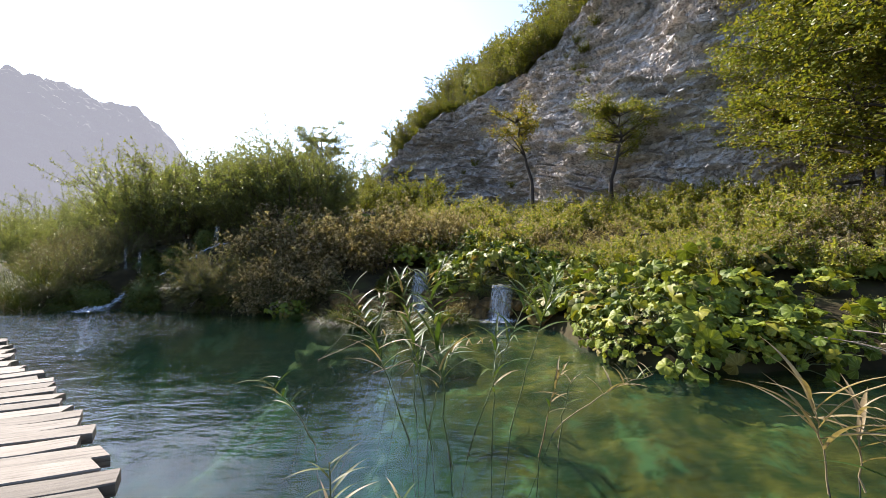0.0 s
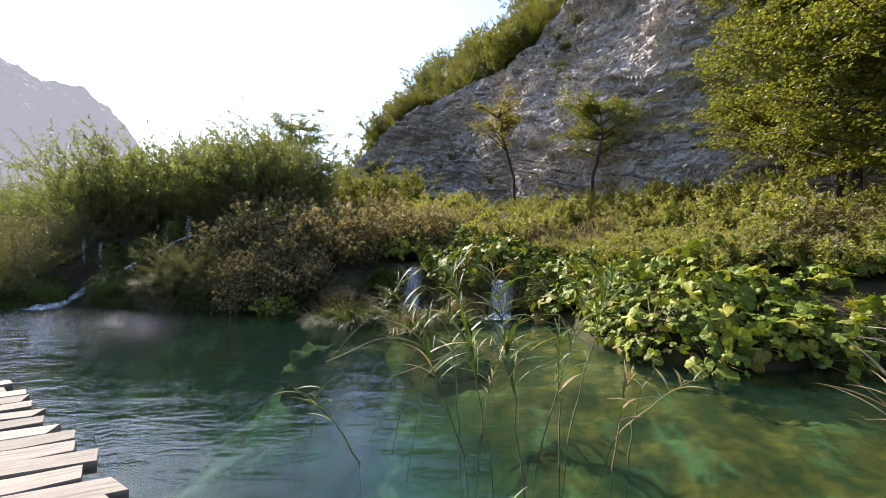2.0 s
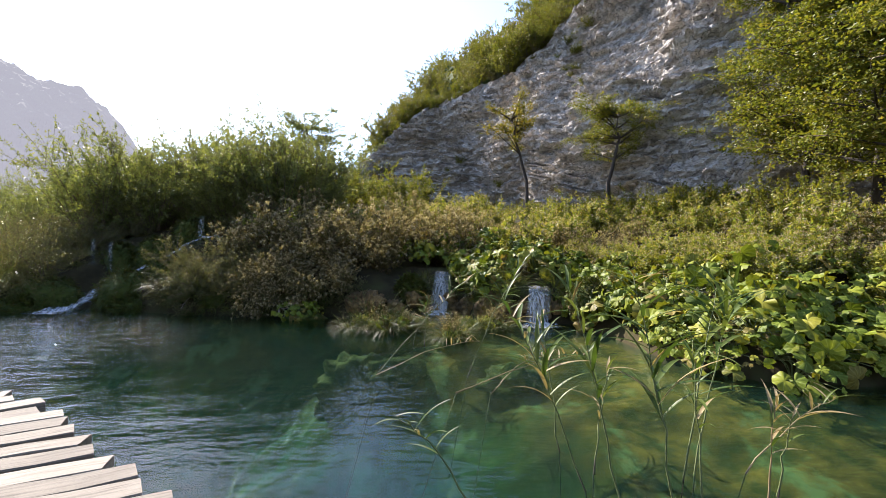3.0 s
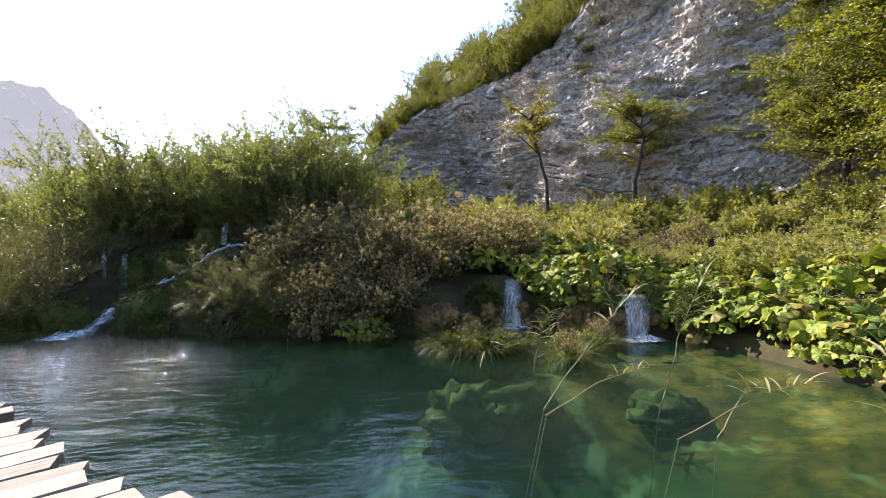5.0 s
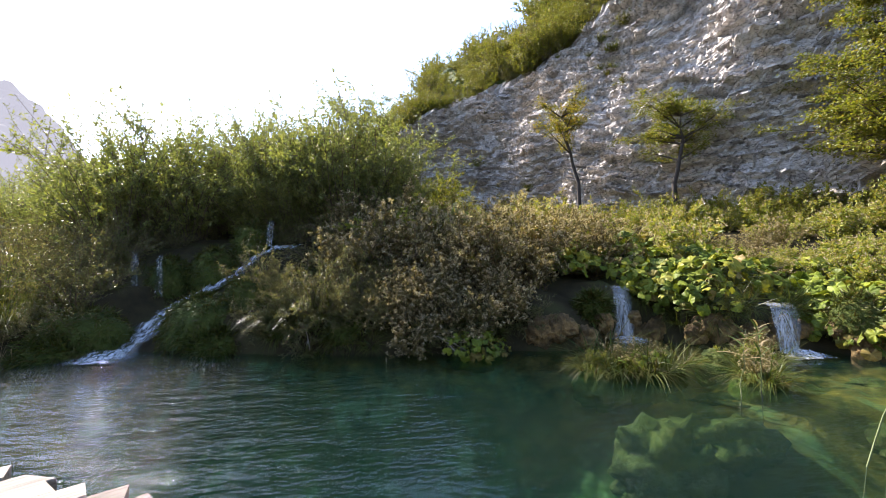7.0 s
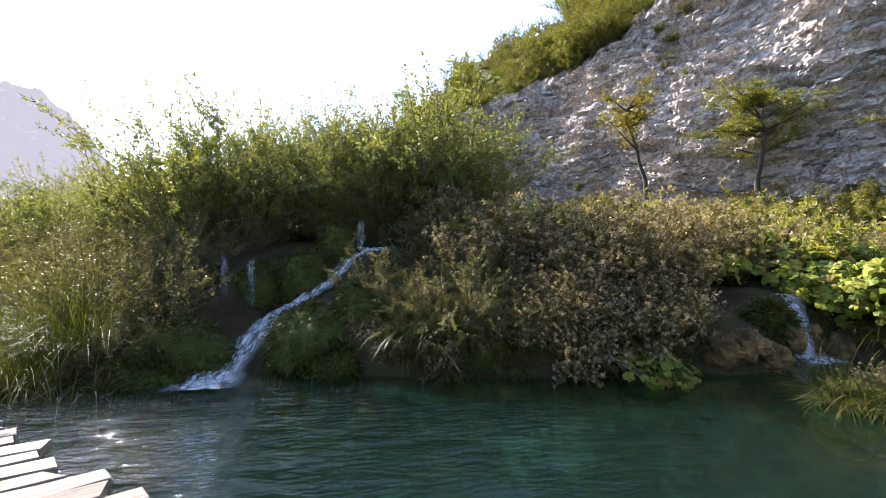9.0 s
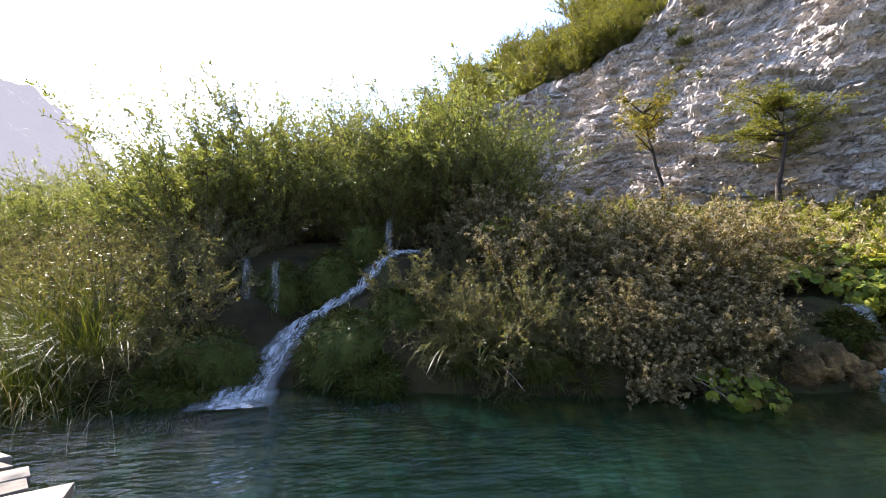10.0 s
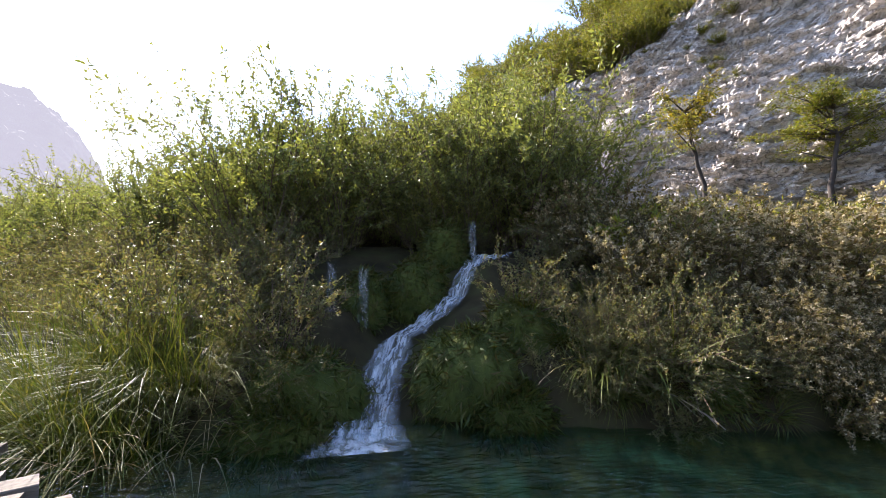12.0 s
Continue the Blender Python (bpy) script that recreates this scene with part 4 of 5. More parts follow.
def hummock(x, y, z, rx, ry, rz, seed):
    """A swelling cushion of moss with short hanging grass."""
    rng = np.random.default_rng(seed)
    ob = thing("moss_hummock", "rounded cushion of moss and fine hanging grass", "moss", "moss hummocks by the cascade")
    u, w = np.meshgrid(np.linspace(0, 2 * np.pi, 33)[:-1], np.linspace(0.02, 1.9, 16), indexing="ij")
    P = np.stack([np.cos(u) * np.sin(w) * rx, np.sin(u) * np.sin(w) * ry, np.cos(w) * rz], -1).reshape(-1, 3)
    for p in P:
        p *= 1 + 0.16 * fbm(p + seed, 4, 2.0)
    a = np.arange(32 * 16).reshape(32, 16)
    f = np.stack([a[:, :-1], np.roll(a, -1, 0)[:, :-1], np.roll(a, -1, 0)[:, 1:], a[:, 1:]], -1).reshape(-1, 4)
    part_mesh("cushion", mesh_of("cushion", P, f, M_MOSS, True), ob)
    k = rng.integers(0, len(P), 3200)
    base = P[k] + rng.normal(size=(3200, 3)) * 0.03
    along = P[k] / np.array([rx, ry, rz]) ** 2 * 0.2 + rng.normal(size=(3200, 3)) * 0.3 + np.array([0, 0, -0.35])
    v, f = leaf_blades(base, along, rng.uniform(0.06, 0.2, 3200), rng.uniform(0.0018, 0.004, 3200), rng, 0.1, 0.3)
    part_mesh("hanging_grass", mesh_of("hanging_grass", v, f, M_MOSSGRASS), ob, kind="stuff")
    ob.matrix_basis = placed(x, y, z, 0, 1)


for args in ((-9.25, 12.75, 0.3, 0.75, 0.6, 0.7, 1), (-8.4, 13.1, 0.6, 0.7, 0.6, 0.7, 2), (-11.35, 12.8, 0.1, 0.85, 0.6, 0.7, 3), (-11.45, 12.3, -0.05, 0.6, 0.4, 0.36, 12), (-8.8, 12.3, 0.0, 0.55, 0.35, 0.35, 13), (-10.6, 14.6, 0.9, 0.45, 0.5, 0.85, 4), (-9.7, 14.7, 1.1, 0.6, 0.5, 0.8, 5),
             (-12.0, 13.2, 0.1, 0.6, 0.5, 0.5, 6), (-9.0, 15.6, 1.9, 0.5, 0.5, 0.8, 7), (2.55, 9.7, 0.55, 0.45, 0.5, 0.45, 8), (-1.55, 11.6, 0.55, 0.35, 0.35, 0.4, 9), (-7.4, 12.4, 0.3, 0.7, 0.5, 0.6, 10), (-6.3, 12.0, 0.25, 0.6, 0.4, 0.5, 11)):
    hummock(*args)


# ---- travertine and stones ----
def stone(name, label, x, y, z, rx, ry, rz, seed, mat, group, rough=0.12):
    bm = bmesh.new()
    bmesh.ops.create_icosphere(bm, subdivisions=4, radius=1)
    for v in bm.verts:
        q = v.co + Vector((seed * 3.1, seed, 0))
        v.co = Vector((v.co.x * rx, v.co.y * ry, v.co.z * rz)) * (1 + 0.3 * noise.fractal(q * 1.6, 0.8, 2.1, 5) + rough * noise.cell(q * 4))
    me = bpy.data.meshes.new(name)
    bm.to_mesh(me)
    bm.free()
    me.materials.append(mat)
    me.shade_smooth()
    ob = tagged(new(name, me), label, "rock", group)
    ob.location = (x, y, z)
    return ob


M_SUNK = rough_material("algae_stone", [(0.3, (0.018, 0.026, 0.008)), (0.5, (0.05, 0.055, 0.018)), (0.72, (0.13, 0.115, 0.05))], 4.5, 0.9, 1.0, 26.0, dist=0.05)
rs = np.random.default_rng(90)
for i in range(24):
    x = -3.0 + i * 0.235 + rs.normal() * 0.08
    y = float(np.interp(x, SHORE[::-1, 0], SHORE[::-1, 1]))
    stone("travertine_lump", "rough ochre travertine under the overhanging leaves", x, y + 0.12, 0.12 + rs.uniform(-0.1, 0.35), rs.uniform(0.2, 0.36), rs.uniform(0.15, 0.28), rs.uniform(0.16, 0.34), i, M_TRAV, "travertine under the bank")
for i in range(9):
    x = rs.uniform(-1.9, 2.0)
    y = 9.6 - rs.uniform(0, 1) * 1.3
    k = rs.uniform(0.2, 0.5)
    stone("sunken_stone", "olive algae-covered stone under shallow water", x, y, min(ground_at(x, y), -0.1) - 0.07 * k, k, k * rs.uniform(0.5, 0.8), 0.15 * k, 140 + i, M_SUNK, "stones under the water", 0.04)
for i, (x, y, rx, ry) in enumerate(((-2.5, 8.35, 0.75, 0.42), (-1.75, 8.2, 0.6, 0.36), (0.15, 7.55, 0.55, 0.34))):
    stone("sunken_stone", "pale olive algae mound just under the water", x, y, ground_at(x, y) - 0.1, rx * 0.95, ry * 1.1, max(0.15, -ground_at(x, y) - 0.12), 160 + i, M_SUNK, "stones under the water", 0.16)
for i, (x, y, rx) in enumerate(((-2.45, 9.75, 0.5), (-1.8, 9.7, 0.45), (-1.35, 9.9, 0.4), (0.2, 9.6, 0.42), (-0.3, 9.75, 0.4), (-0.75, 8.75, 0.3))):
    stone("islet_stone", "mossy stone standing out of the shallows", x, y, -0.2, rx, 0.34, 0.36, 60 + i, M_MOSS, "mossy stones in the shallows")
for j, (x, y, k) in enumerate(((-2.75, 9.6, 0.9), (-2.4, 9.45, 0.8), (-2.0, 9.4, 0.9), (-1.6, 9.45, 0.8), (-1.2, 9.6, 0.7), (-2.3, 9.85, 1.0), (-1.7, 9.8, 0.9), (0.1, 9.4, 0.7), (0.4, 9.5, 0.6), (-0.2, 9.6, 0.8), (-0.8, 8.6, 0.8), (-0.65, 8.8, 0.7))):
    copy_thing(tufts[j % 3], placed(x, y, 0.06, j, k * 1.6))
for j, (x, y, k) in enumerate(((-2.6, 9.8, 0.5), (-2.2, 9.6, 0.42), (-2.0, 9.9, 0.48), (-1.6, 9.7, 0.38), (0.1, 9.6, 0.45), (0.35, 9.6, 0.35), (-0.3, 9.8, 0.4), (-0.75, 8.75, 0.4), (-0.5, 8.9, 0.3))):
    copy_thing((agrimony if j % 2 else herbs)[j % 3], placed(x, y, 0.05, j * 2, k))
for x, y, k in ((-2.15, 9.45, 0.45), (-1.75, 9.5, 0.4), (0.2, 9.5, 0.35)):
    copy_thing(butterburs[1], placed(x, y, 0.05, x, k))


# moss and grass hanging over the lips of the falls
for j, (x, y, z, k) in enumerate(((0.75, 10.5, 0.75, 1.1), (1.05, 10.45, 0.85, 1.0), (1.95, 10.4, 0.82, 1.1), (2.2, 10.3, 0.75, 1.0), (0.9, 10.75, 0.95, 1.2), (0.45, 10.8, 0.6, 1.0), (-1.1, 11.95, 0.85, 1.1), (-0.2, 11.95, 0.9, 1.0), (-1.35, 11.7, 0.5, 1.0), (0.1, 11.5, 0.6, 0.9))):
    m = placed(x, y, z, j * 1.7, k)
    copy_thing(tufts[j % 3], Matrix.Translation(m.translation) @ Matrix.Rotation(0.9, 4, "X") @ Matrix.Translation(-m.translation) @ m)


# a lone butterbur on a stone at the water's edge
stone("islet_stone", "mossy stone at the water's edge", -4.15, 11.0, -0.06, 0.5, 0.3, 0.2, 71, M_MOSS, "mossy stones in the shallows")
for j, (x, y, k) in enumerate(((-4.45, 10.95, 0.55), (-4.1, 10.85, 0.6), (-3.8, 10.95, 0.5), (-4.2, 11.05, 0.62))):
    m = placed(x, y, 0.06, j * 2.0, k)
    copy_thing(butterburs[j], Matrix.Translation(m.translation) @ Matrix.Rotation(0.5, 4, "X") @ Matrix.Translation(-m.translation) @ m)


# ---- dead twigs and bent straw ----
def dead_branch(x, y, z, along, length, seed):
    """A bare forked branch lying out over the water."""
    rng = np.random.default_rng(seed)
    main = arc((0, 0, 0), along, length, (0, 0, -0.5), 7, 0.12)
    lines = [(main, np.linspace(0.011, 0.004, 8))]
    for _ in range(5):
        k = rng.integers(2, 7)
        lines.append((arc(main[k], unit(main[k] - main[k - 1]) + rng.normal(size=3) * 0.5, length * rng.uniform(0.15, 0.4), (0, 0, -0.4), 3, 0.2), np.linspace(0.005, 0.002, 4)))
    v, f = tubes(lines, 5)
    ob = tagged(new("dead_branch", mesh_of("dead_branch", v, f, M_DEAD)), "bare grey dead branch reaching over the water", "branch", "dead branches at the bank")
    ob.location = (x, y, z)


M_DEAD = rough_material("dead_wood", [(0.3, (0.16, 0.12, 0.09)), (0.7, (0.32, 0.27, 0.21))], 9.0)
for j, args in enumerate(((-5.1, 11.3, 0.4, (0.8, -0.6, -0.05), 0.9), (-4.8, 11.25, 0.3, (0.3, -0.9, 0.0), 0.6), (5.3, 5.75, 0.5, (0.6, -0.7, 0.1), 0.8), (5.8, 5.7, 0.6, (0.5, -0.8, 0.1), 0.9), (6.2, 5.7, 0.4, (-0.3, -0.9, 0.3), 0.7), (-7.2, 11.9, 0.4, (0.2, -0.9, 0.0), 0.7), (3.6, 8.0, 1.0, (0.7, -0.6, 0.1), 0.9))):
    dead_branch(*args, j)
for j, (x, y, k) in enumerate(((-12.45, 11.95, 0.75), (-12.15, 12.1, 0.65), (-12.9, 12.0, 0.8), (-11.9, 12.2, 0.55))):
    ob = new("dry_grass", blades(np.random.default_rng(120 + j), 16, 0.22, 1.7, 0.011, "dry_grass", M_STRAW, 0.5, 0.55, 8))
    tagged(ob, "bent pale dry grass blades hanging over the water", "grass", "dry grass by the boardwalk")
    ob.matrix_basis = placed(x, y, max(ground_at(x, y), -0.1), j, k)


# ---- falling water ----
def fall_sheet(name, label, lip, foot, width, seed):
    """A thin uneven sheet of water from its lip to its foot, with foam where it lands."""
    rng = np.random.default_rng(seed)
    ob = thing(name, label, "waterfall")
    a, b = np.array(lip, float), np.array(foot, float)
    u, w = np.meshgrid(np.linspace(-0.5, 0.5, 28), np.linspace(-0.15, 1, 26), indexing="ij")
    t = np.clip(w, 0, 1)
    X = a[0] + (b[0] - a[0]) * t + u * width * (1 + 0.15 * t)
    Y = np.where(w < 0, a[1] - w * 1.6, a[1] + (b[1] - a[1]) * np.sqrt(t))
    Z = np.where(w < 0, a[2] + 0.015, a[2] + (b[2] - a[2]) * t)
    P = np.stack([X, Y, Z], -1)
    if width < 0.3:
        P = P[:, 4:]
    rows = P.shape[1]
    P = P.reshape(-1, 3)
    for p in P:
        p[1] += 0.09 * noise.noise(Vector((p[0] * 7, p[2] * 0.8, seed)))
        p[2] += 0.03 * noise.noise(Vector((p[0] * 9, seed, 1)))
    part_mesh("sheet", mesh_of("sheet", P, grid_faces(28, rows), M_THIN if width < 0.3 else M_FALL, True), ob)
    if width < 0.3:
        return ob
    u, w = np.meshgrid(np.linspace(-1, 1, 30), np.linspace(-1, 1, 20), indexing="ij")
    P = np.stack([b[0] + u * width, b[1] - 0.18 + w * 0.28, np.full_like(u, b[2] + 0.012)], -1).reshape(-1, 3)
    for p, r in zip(P, np.hypot(u, w).ravel()):
        p[:2] += rng.normal(size=2) * 0.012
        p[2] += max(0, 0.09 * (1 - r)) * (1 + noise.noise(Vector(p) * 11))
    part_mesh("foam", mesh_of("foam", P, grid_faces(30, 20), M_FOAM, True), ob, "white foam where the water lands")
    return ob


fall_sheet("waterfall", "small white waterfall over a travertine lip under leaves", (-0.62, 11.98, 1.08), (-0.8, 11.65, 0.02), 0.44, 1)
fall_sheet("waterfall", "low broad waterfall beside a mossy tussock", (1.5, 10.25, 0.84), (1.35, 9.95, 0.02), 0.5, 2)
for x, y, top, bottom, w, s in ((-11.1, 14.15, 1.95, 0.85, 0.15, 3), (-10.62, 14.15, 1.85, 0.8, 0.16, 4), (-8.55, 15.3, 2.75, 2.05, 0.16, 5), (-2.6, 19.9, 4.0, 3.1, 0.24, 7)):
    fall_sheet("thin_fall", "thin strand of water sliding down mossy travertine", (x, y, top), (x, y - 0.12, bottom), w, s)


def build_cascade():
    ob = thing("cascade", "white cascade tumbling down between moss hummocks", "waterfall")
    n, m = 120, 14
    s = np.linspace(0, len(CASCADE) - 1, n)
    i = np.minimum(s.astype(int), len(CASCADE) - 2)
    mid = CASCADE[i] + (CASCADE[i + 1] - CASCADE[i]) * (s - i)[:, None]
    for _ in range(4):
        mid[1:-1] = (mid[:-2] + mid[2:]) / 2 * 0.5 + mid[1:-1] * 0.5
    d = np.gradient(mid[:, :2], axis=0)
    side = unit(np.stack([d[:, 1], -d[:, 0]], -1))
    wide = np.interp(s, [0, 1.5, 3, 5, 7, 9], [0.45, 0.2, 0.2, 0.28, 0.34, 0.6])
    u = np.linspace(-1, 1, m)
    P = np.zeros((n, m, 3))
    P[..., :2] = mid[:, None, :2] + side[:, None] * (u[None] * wide[:, None])[..., None]
    P[..., 2] = mid[:, None, 2] + 0.02 - 0.05 * u[None] ** 2
    P = P.reshape(-1, 3)
    for p in P:
        p[2] += 0.1 * noise.fractal(Vector(p) * 4.5, 0.8, 2.0, 4)
    me = mesh_of("stream", P, grid_faces(n, m), M_CASC, True)
    run = np.concatenate([[0], np.cumsum(np.linalg.norm(np.diff(mid, axis=0), axis=1))])
    flow = np.stack(np.broadcast_arrays(run[:, None], u[None] * wide[:, None] * 3, np.abs(u)[None]), -1)
    me.attributes.new("flow", "FLOAT_VECTOR", "POINT").data.foreach_set("vector", flow.astype(np.float32).ravel())
    part_mesh("stream", me, ob)
    u, w = np.meshgrid(np.linspace(-1, 1, 30), np.linspace(-1, 1, 20), indexing="ij")
    P = np.stack([-10.66 + u * 0.55, 12.04 + w * 0.3, np.full_like(u, 0.014)], -1).reshape(-1, 3)
    for p, r in zip(P, np.hypot(u, w).ravel()):
        p[2] += max(0, 0.06 * (1 - r)) * (1 + noise.noise(Vector(p) * 11))
    part_mesh("foam", mesh_of("cascade_foam", P, grid_faces(30, 20), M_FOAM, True), ob, "white foam where the cascade meets the lake")
    return ob


build_cascade()


# ---- reeds standing in the lake ----
def reed_leaf_mesh(seed, mat):
    rng = np.random.default_rng(seed)
    steps = 8
    u = np.linspace(0, 1, steps + 1)
    x = u
    z = 0.05 * u - 0.34 * u ** 2.4
    w = 0.042 * np.sin(np.pi * np.clip(u * 0.9 + 0.1, 0, 1)) ** 0.7 * (1 - u ** 3)
    tw = rng.normal() * 0.4
    L = np.stack([x, w * np.cos(tw * u), z + w * 0.3], -1)
    C = np.stack([x, 0 * u, z - 0.004], -1)
    R = np.stack([x, -w * np.cos(tw * u), z + w * 0.3], -1)
    vs = np.stack([L, C, R], 1).reshape(-1, 3)
    fs = []
    for j in range(steps):
        for q in (0, 1):
            a = j * 3 + q
            fs.append((a, a + 1, a + 4, a + 3))
    return mesh_of("reed_leaf", vs, fs, mat, True)


REED = [reed_leaf_mesh(s, M_REED) for s in range(4)]
STRAW = [reed_leaf_mesh(s, M_STRAW) for s in range(4, 7)]


def reed(x, y, top, leaves, long, seed, dry=0.15, start=0.35, label="green reed leaning over the water with long narrow leaves"):
    """One reed: a bent stem from the lake bed and two rows of long leaves."""
    rng = np.random.default_rng(seed)
    ob = thing("reed", label, "reed", "reeds in the lake")
    zb = min(ground_at(x, y), -0.1)
    a, b = np.array([x, y, 0.0]), np.array(top, float)
    u = np.linspace(0, 1, 10)[:, None]
    pts = a + (b - a) * u + np.array([0, 0, 0.1]) * np.sin(u * np.pi) + rng.normal(size=(10, 3)) * 0.008
    foot = a + np.array([(a - b)[0], (a - b)[1], 0]) * min(0.3, -zb / b[2] * 0.4) + np.array([0, 0, zb - 0.02])
    # submerged length coloured dark, in place of the water dimming it
    v, f = tubes([(np.array([foot, a, pts[1]]) - a, [0.004, 0.005, 0.005])], 5)
    part_mesh("root_stem", mesh_of("root_stem", v, f, M_BARK, True), ob, "stem under the water, coloured dark to fade into the depth")
    v, f = tubes([(pts - a, np.linspace(0.007, 0.0025, 10))], 6)
    part_mesh("stem", mesh_of("reed_stem", v, f, M_STALK if dry < 0.6 else M_STRAW, True), ob)
    turn = rng.uniform(0, 6.28)
    leaves = int(leaves * 1.5)
    for j in range(leaves):
        t = start + (1 - start) * (j + 0.5) / leaves
        k = min(t, 1.0) * 9
        i = min(int(k), 8)
        p = pts[i] + (pts[i + 1] - pts[i]) * (k - i) - a
        ang = turn + j * np.pi + rng.normal() * 0.7
        rise = rng.uniform(0.25, 1.15)
        leaf = part_mesh("leaf", (STRAW if rng.uniform() < dry else REED)[rng.integers(3)], ob)
        size = 1.05 * long * rng.uniform(0.6, 1.15) * (0.75 + 0.4 * np.sin(t * np.pi))
        leaf.matrix_basis = Matrix.Translation(p) @ Matrix.Rotation(ang, 4, "Z") @ Matrix.Rotation(-rise, 4, "Y") @ Matrix.Diagonal((size, size, size, 1))
    ob.location = a


reed(-0.33, 3.77, (-0.92, 3.95, 1.42), 16, 0.36, 1)
reed(-0.12, 3.68, (-0.42, 3.9, 1.5), 14, 0.4, 2)
reed(0.05, 3.3, (-0.15, 3.5, 1.6), 18, 0.42, 3)
reed(0.42, 3.57, (0.5, 3.8, 1.1), 10, 0.3, 5)
reed(0.2, 3.5, (0.95, 4.1, 1.45), 10, 0.35, 6)
reed(-1.2, 3.73, (-1.72, 3.75, 0.62), 7, 0.28, 7)
reed(-0.5, 1.8, (-0.5, 1.75, 0.88), 12, 0.19, 8)
reed(-0.25, 1.75, (-0.2, 1.85, 0.68), 7, 0.15, 9)
reed(0.82, 3.48, (1.1, 3.7, 0.7), 8, 0.25, 10, 0.8)
reed(1.02, 3.6, (1.15, 3.6, 0.62), 5, 0.25, 11, 0.5)
reed(2.78, 2.9, (2.72, 3.0, 0.72), 10, 0.5, 12, 1.0, 0.3, "dry straw-coloured reed broken above the water")
reed(3.05, 2.95, (3.1, 3.0, 0.6), 8, 0.45, 13, 1.0, 0.2, "dry straw-coloured reed broken above the water")
reed(2.9, 2.6, (3.2, 2.6, 0.5), 7, 0.4, 14, 0.8, 0.2, "dry straw-coloured reed broken above the water")
reed(-2.0, 6.7, (-0.54, 7.0, 1.42), 14, 0.34, 15, 0.4, 0.6)
reed(-2.04, 6.54, (-0.54, 6.84, 0.4), 6, 0.25, 16, 0.9, 0.6, "dry bent reed trailing over the water")
reed(-0.8, 6.38, (0.03, 6.68, 1.57), 16, 0.4, 17, 0.2, 0.5)
reed(-1.03, 5.79, (0.92, 6.09, 0.4), 7, 0.3, 20, 0.9, 0.6, "dry bent reed trailing over the water")
reed(-0.6, 5.8, (0.19, 6.1, 0.36), 6, 0.25, 21, 0.8, 0.6, "dry bent reed trailing over the water")
reed(0.65, 3.95, (1.2, 4.2, 1.5), 14, 0.5, 22, 0.1, 0.55)
reed(-0.3, 4.35, (-0.4, 4.6, 1.13), 11, 0.36, 23, 0.2, 0.5)
reed(-0.16, 4.0, (0.11, 4.3, 0.75), 8, 0.3, 24, 0.3)
reed(1.06, 3.92, (2.2, 4.2, 0.48), 9, 0.32, 25, 0.85, 0.45, "dry bent reed trailing over the water")
reed(-1.5, 8.3, (-1.2, 8.5, 0.8), 9, 0.3, 18, 0.4)
reed(-1.3, 8.2, (-1.25, 8.3, 0.9), 9, 0.3, 19, 0.4)


# ---- boardwalk ----
EDGE = np.array([(3.2, -3.4), (0.7, -0.25), (-0.75, 1.22), (-1.98, 2.44), (-2.9, 3.32), (-3.7, 3.98), (-4.4, 4.6), (-5.14, 5.04), (-6.15, 5.66), (-7.0, 6.44), (-7.6, 6.98), (-8.2, 7.24), (-8.75, 7.54), (-9.5, 8.42), (-10.5, 9.1), (-11.5, 9.98), (-13.0, 11.15), (-16.0, 14.0), (-19.5, 17.6)])
WIDE, TOP = 2.9, 0.3


def edge_at(s):
    seg = np.hypot(*np.diff(EDGE, axis=0).T)
    run = np.concatenate([[0], np.cumsum(seg)])
    p = np.array([np.interp(s, run, EDGE[:, i]) for i in (0, 1)])
    q = np.array([np.interp(s + 0.8, run, EDGE[:, i]) - np.interp(s - 0.8, run, EDGE[:, i]) for i in (0, 1)])
    return p, q / np.linalg.norm(q), run[-1]


def plank_mesh(seed, shear):
    """A rough-split plank, long axis x, worn edges and ends that are not quite square."""
    rng = np.random.default_rng(seed)
    L, W, T = WIDE, 0.214, 0.085
    xs = np.linspace(0, 1, 10)
    vs, fs = [], []
    wob = rng.normal(size=(10, 4)) * 0.004
    bow = rng.normal() * 0.01
    for i, t in enumerate(xs):
        sk = 0.012 * rng.normal() if i in (0, 9) else 0
        w0, w1 = -W / 2 + wob[i, 0] + bow * np.sin(t * 3.1), W / 2 + wob[i, 1] + bow * np.sin(t * 3.1)
        z = wob[i, 2] * 0.8
        b = 0.009
        ring = [(w0, -T), (w0, -b + z), (w0 + b, z), (w1 - b, z + wob[i, 3] * 0.5), (w1, -b + z), (w1, -T)]
        for a, c in ring:
            vs.append((-t * L + sk * a / W * 6 + shear * a, a, c))
    for i in range(9):
        for q in range(6):
            fs.append((i * 6 + q, i * 6 + (q + 1) % 6, (i + 1) * 6 + (q + 1) % 6, (i + 1) * 6 + q))
    fs.append(tuple(range(6)))
    fs.append(tuple(54 + q for q in range(5, -1, -1)))
    return mesh_of("plank", vs, fs, M_PLANK)


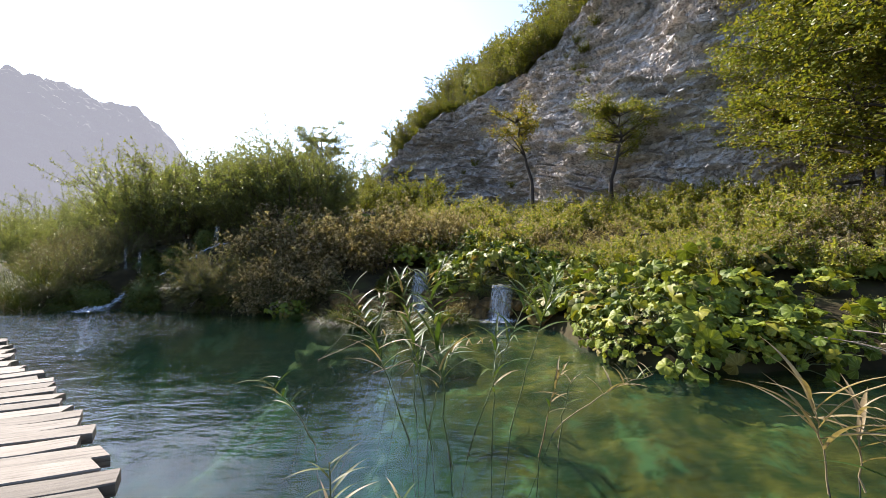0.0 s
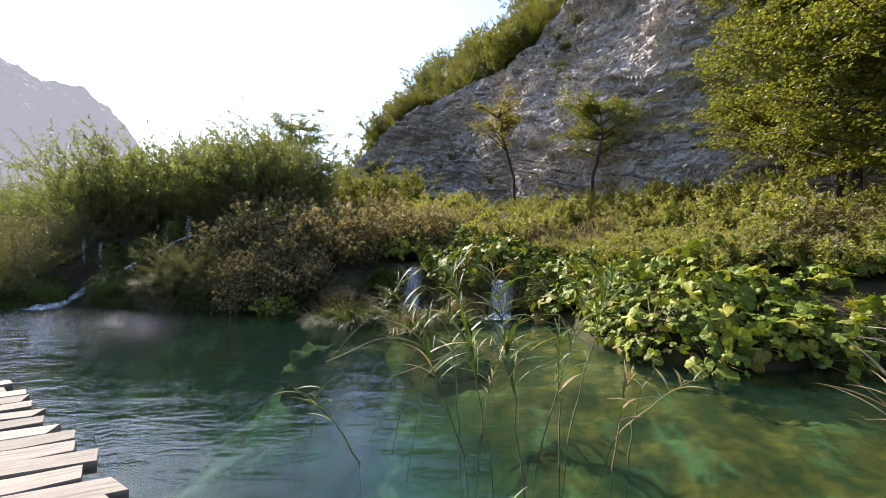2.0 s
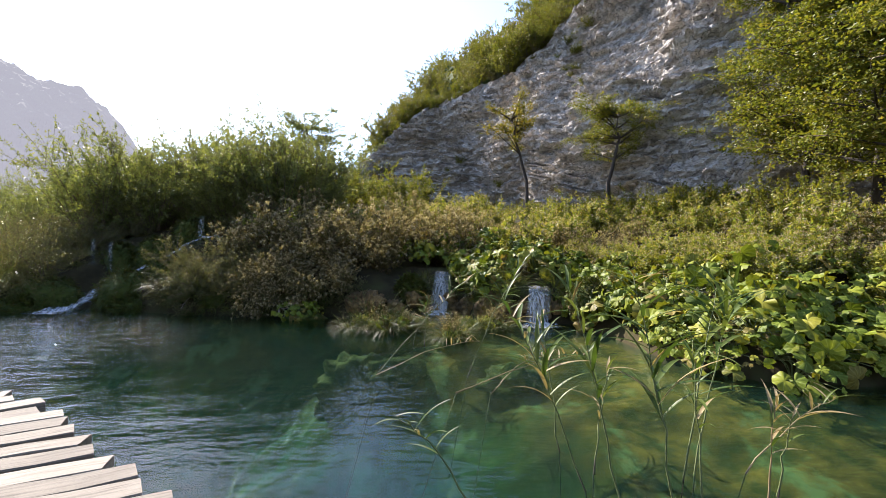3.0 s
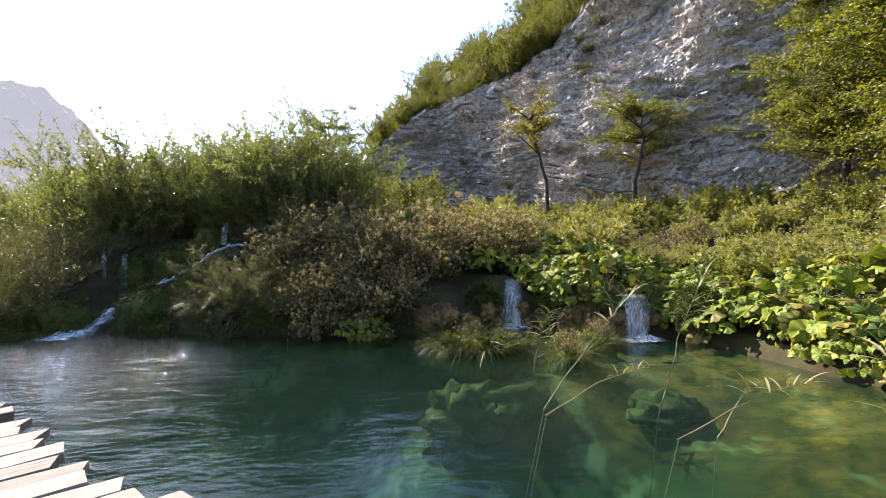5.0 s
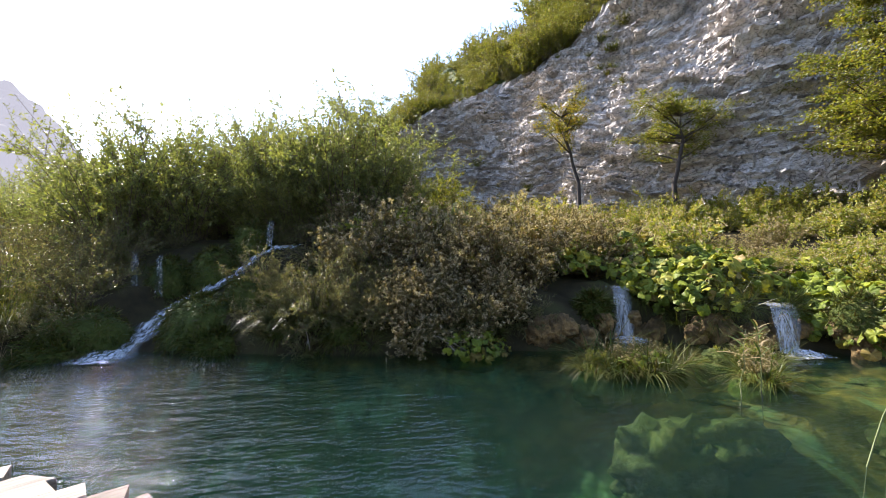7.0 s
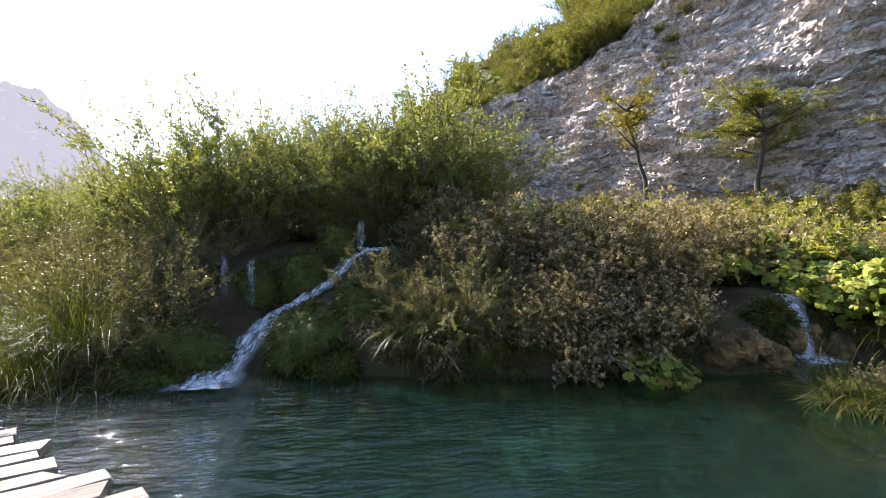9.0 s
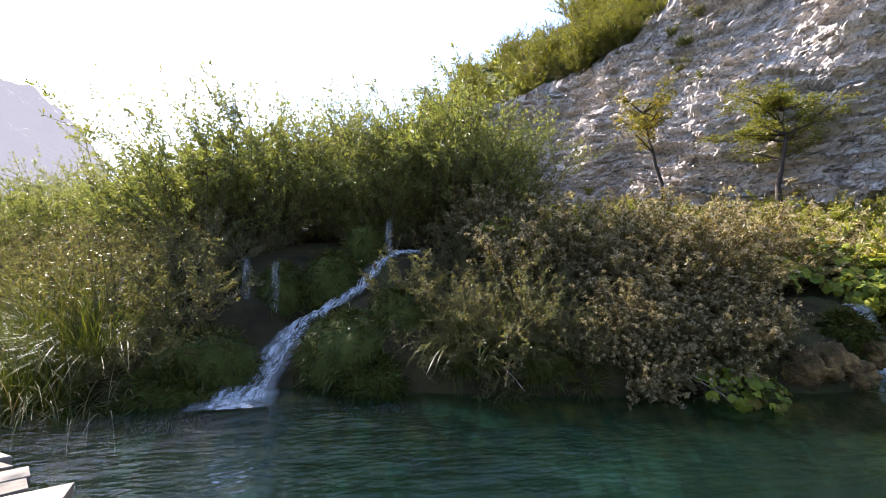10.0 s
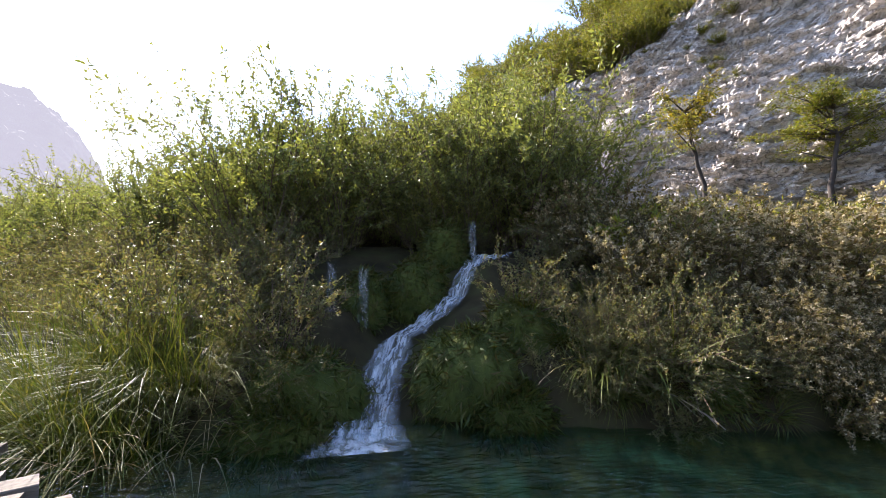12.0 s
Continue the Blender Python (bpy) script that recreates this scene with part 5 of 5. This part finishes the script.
def build_boardwalk():
    ob = tagged(thing("boardwalk", "boardwalk of rough pale weathered planks over the lake", "boardwalk"), kind="structure")
    rng = np.random.default_rng(95)
    total = edge_at(0.0)[2]
    meshes = {}
    s, i = 0.2, 0
    while s < total - 0.4:
        p, d, _ = edge_at(s)
        skew = radians(float(np.interp(p[0], [-16, -11, -8.5, -6.5, -5, -3.5, 0], [22, 24, 33, 35, 29, 21, 14])))
        ang = skew + rng.normal() * 0.012
        n = np.array([d[1], -d[0]])
        out = rng.uniform(0.0, 0.09) + (0.13 if i % 2 else 0.0) * rng.uniform(0.3, 1.2)
        key = (int(rng.integers(7)), round(-math.tan(math.atan2(d[1], d[0]) - math.pi / 2 - skew), 1))
        if key not in meshes:
            meshes[key] = plank_mesh(*key)
        pl = part_mesh("plank", meshes[key], ob)
        q = p + np.array([math.cos(ang), math.sin(ang)]) * (out - 0.12)
        pl.matrix_basis = Matrix.Translation((q[0], q[1], TOP + rng.normal() * 0.005)) @ Euler((rng.normal() * 0.02, rng.normal() * 0.004, ang)).to_matrix().to_4x4() @ Matrix.Diagonal((1, rng.uniform(0.9, 1.1), 1, 1))
        s += rng.uniform(0.222, 0.238) / math.cos(math.atan2(d[1], d[0]) - math.pi / 2 - skew)
        i += 1
    for inset in (0.35, 1.35, 2.3):
        pts = []
        for s in np.arange(0.3, total - 0.3, 0.5):
            p, d, _ = edge_at(s)
            q = p - np.array([d[1], -d[0]]) * inset
            pts.append((q[0], q[1], TOP - 0.13))
        v, f = tubes([(pts, [0.07] * len(pts))], 8)
        part_mesh("beam", mesh_of("beam", v, f, M_BEAM, True), ob, "dark round beam under the planks")
    for s in np.arange(0.8, total - 0.5, 2.2):
        p, d, _ = edge_at(s)
        for inset in (0.4, 2.25):
            q = p - np.array([d[1], -d[0]]) * inset
            v, f = tubes([([(q[0], q[1], -3.0), (q[0], q[1], TOP - 0.19)], [0.075, 0.07])], 8)
            part_mesh("post", mesh_of("post", v, f, M_BEAM, True), ob)


build_boardwalk()
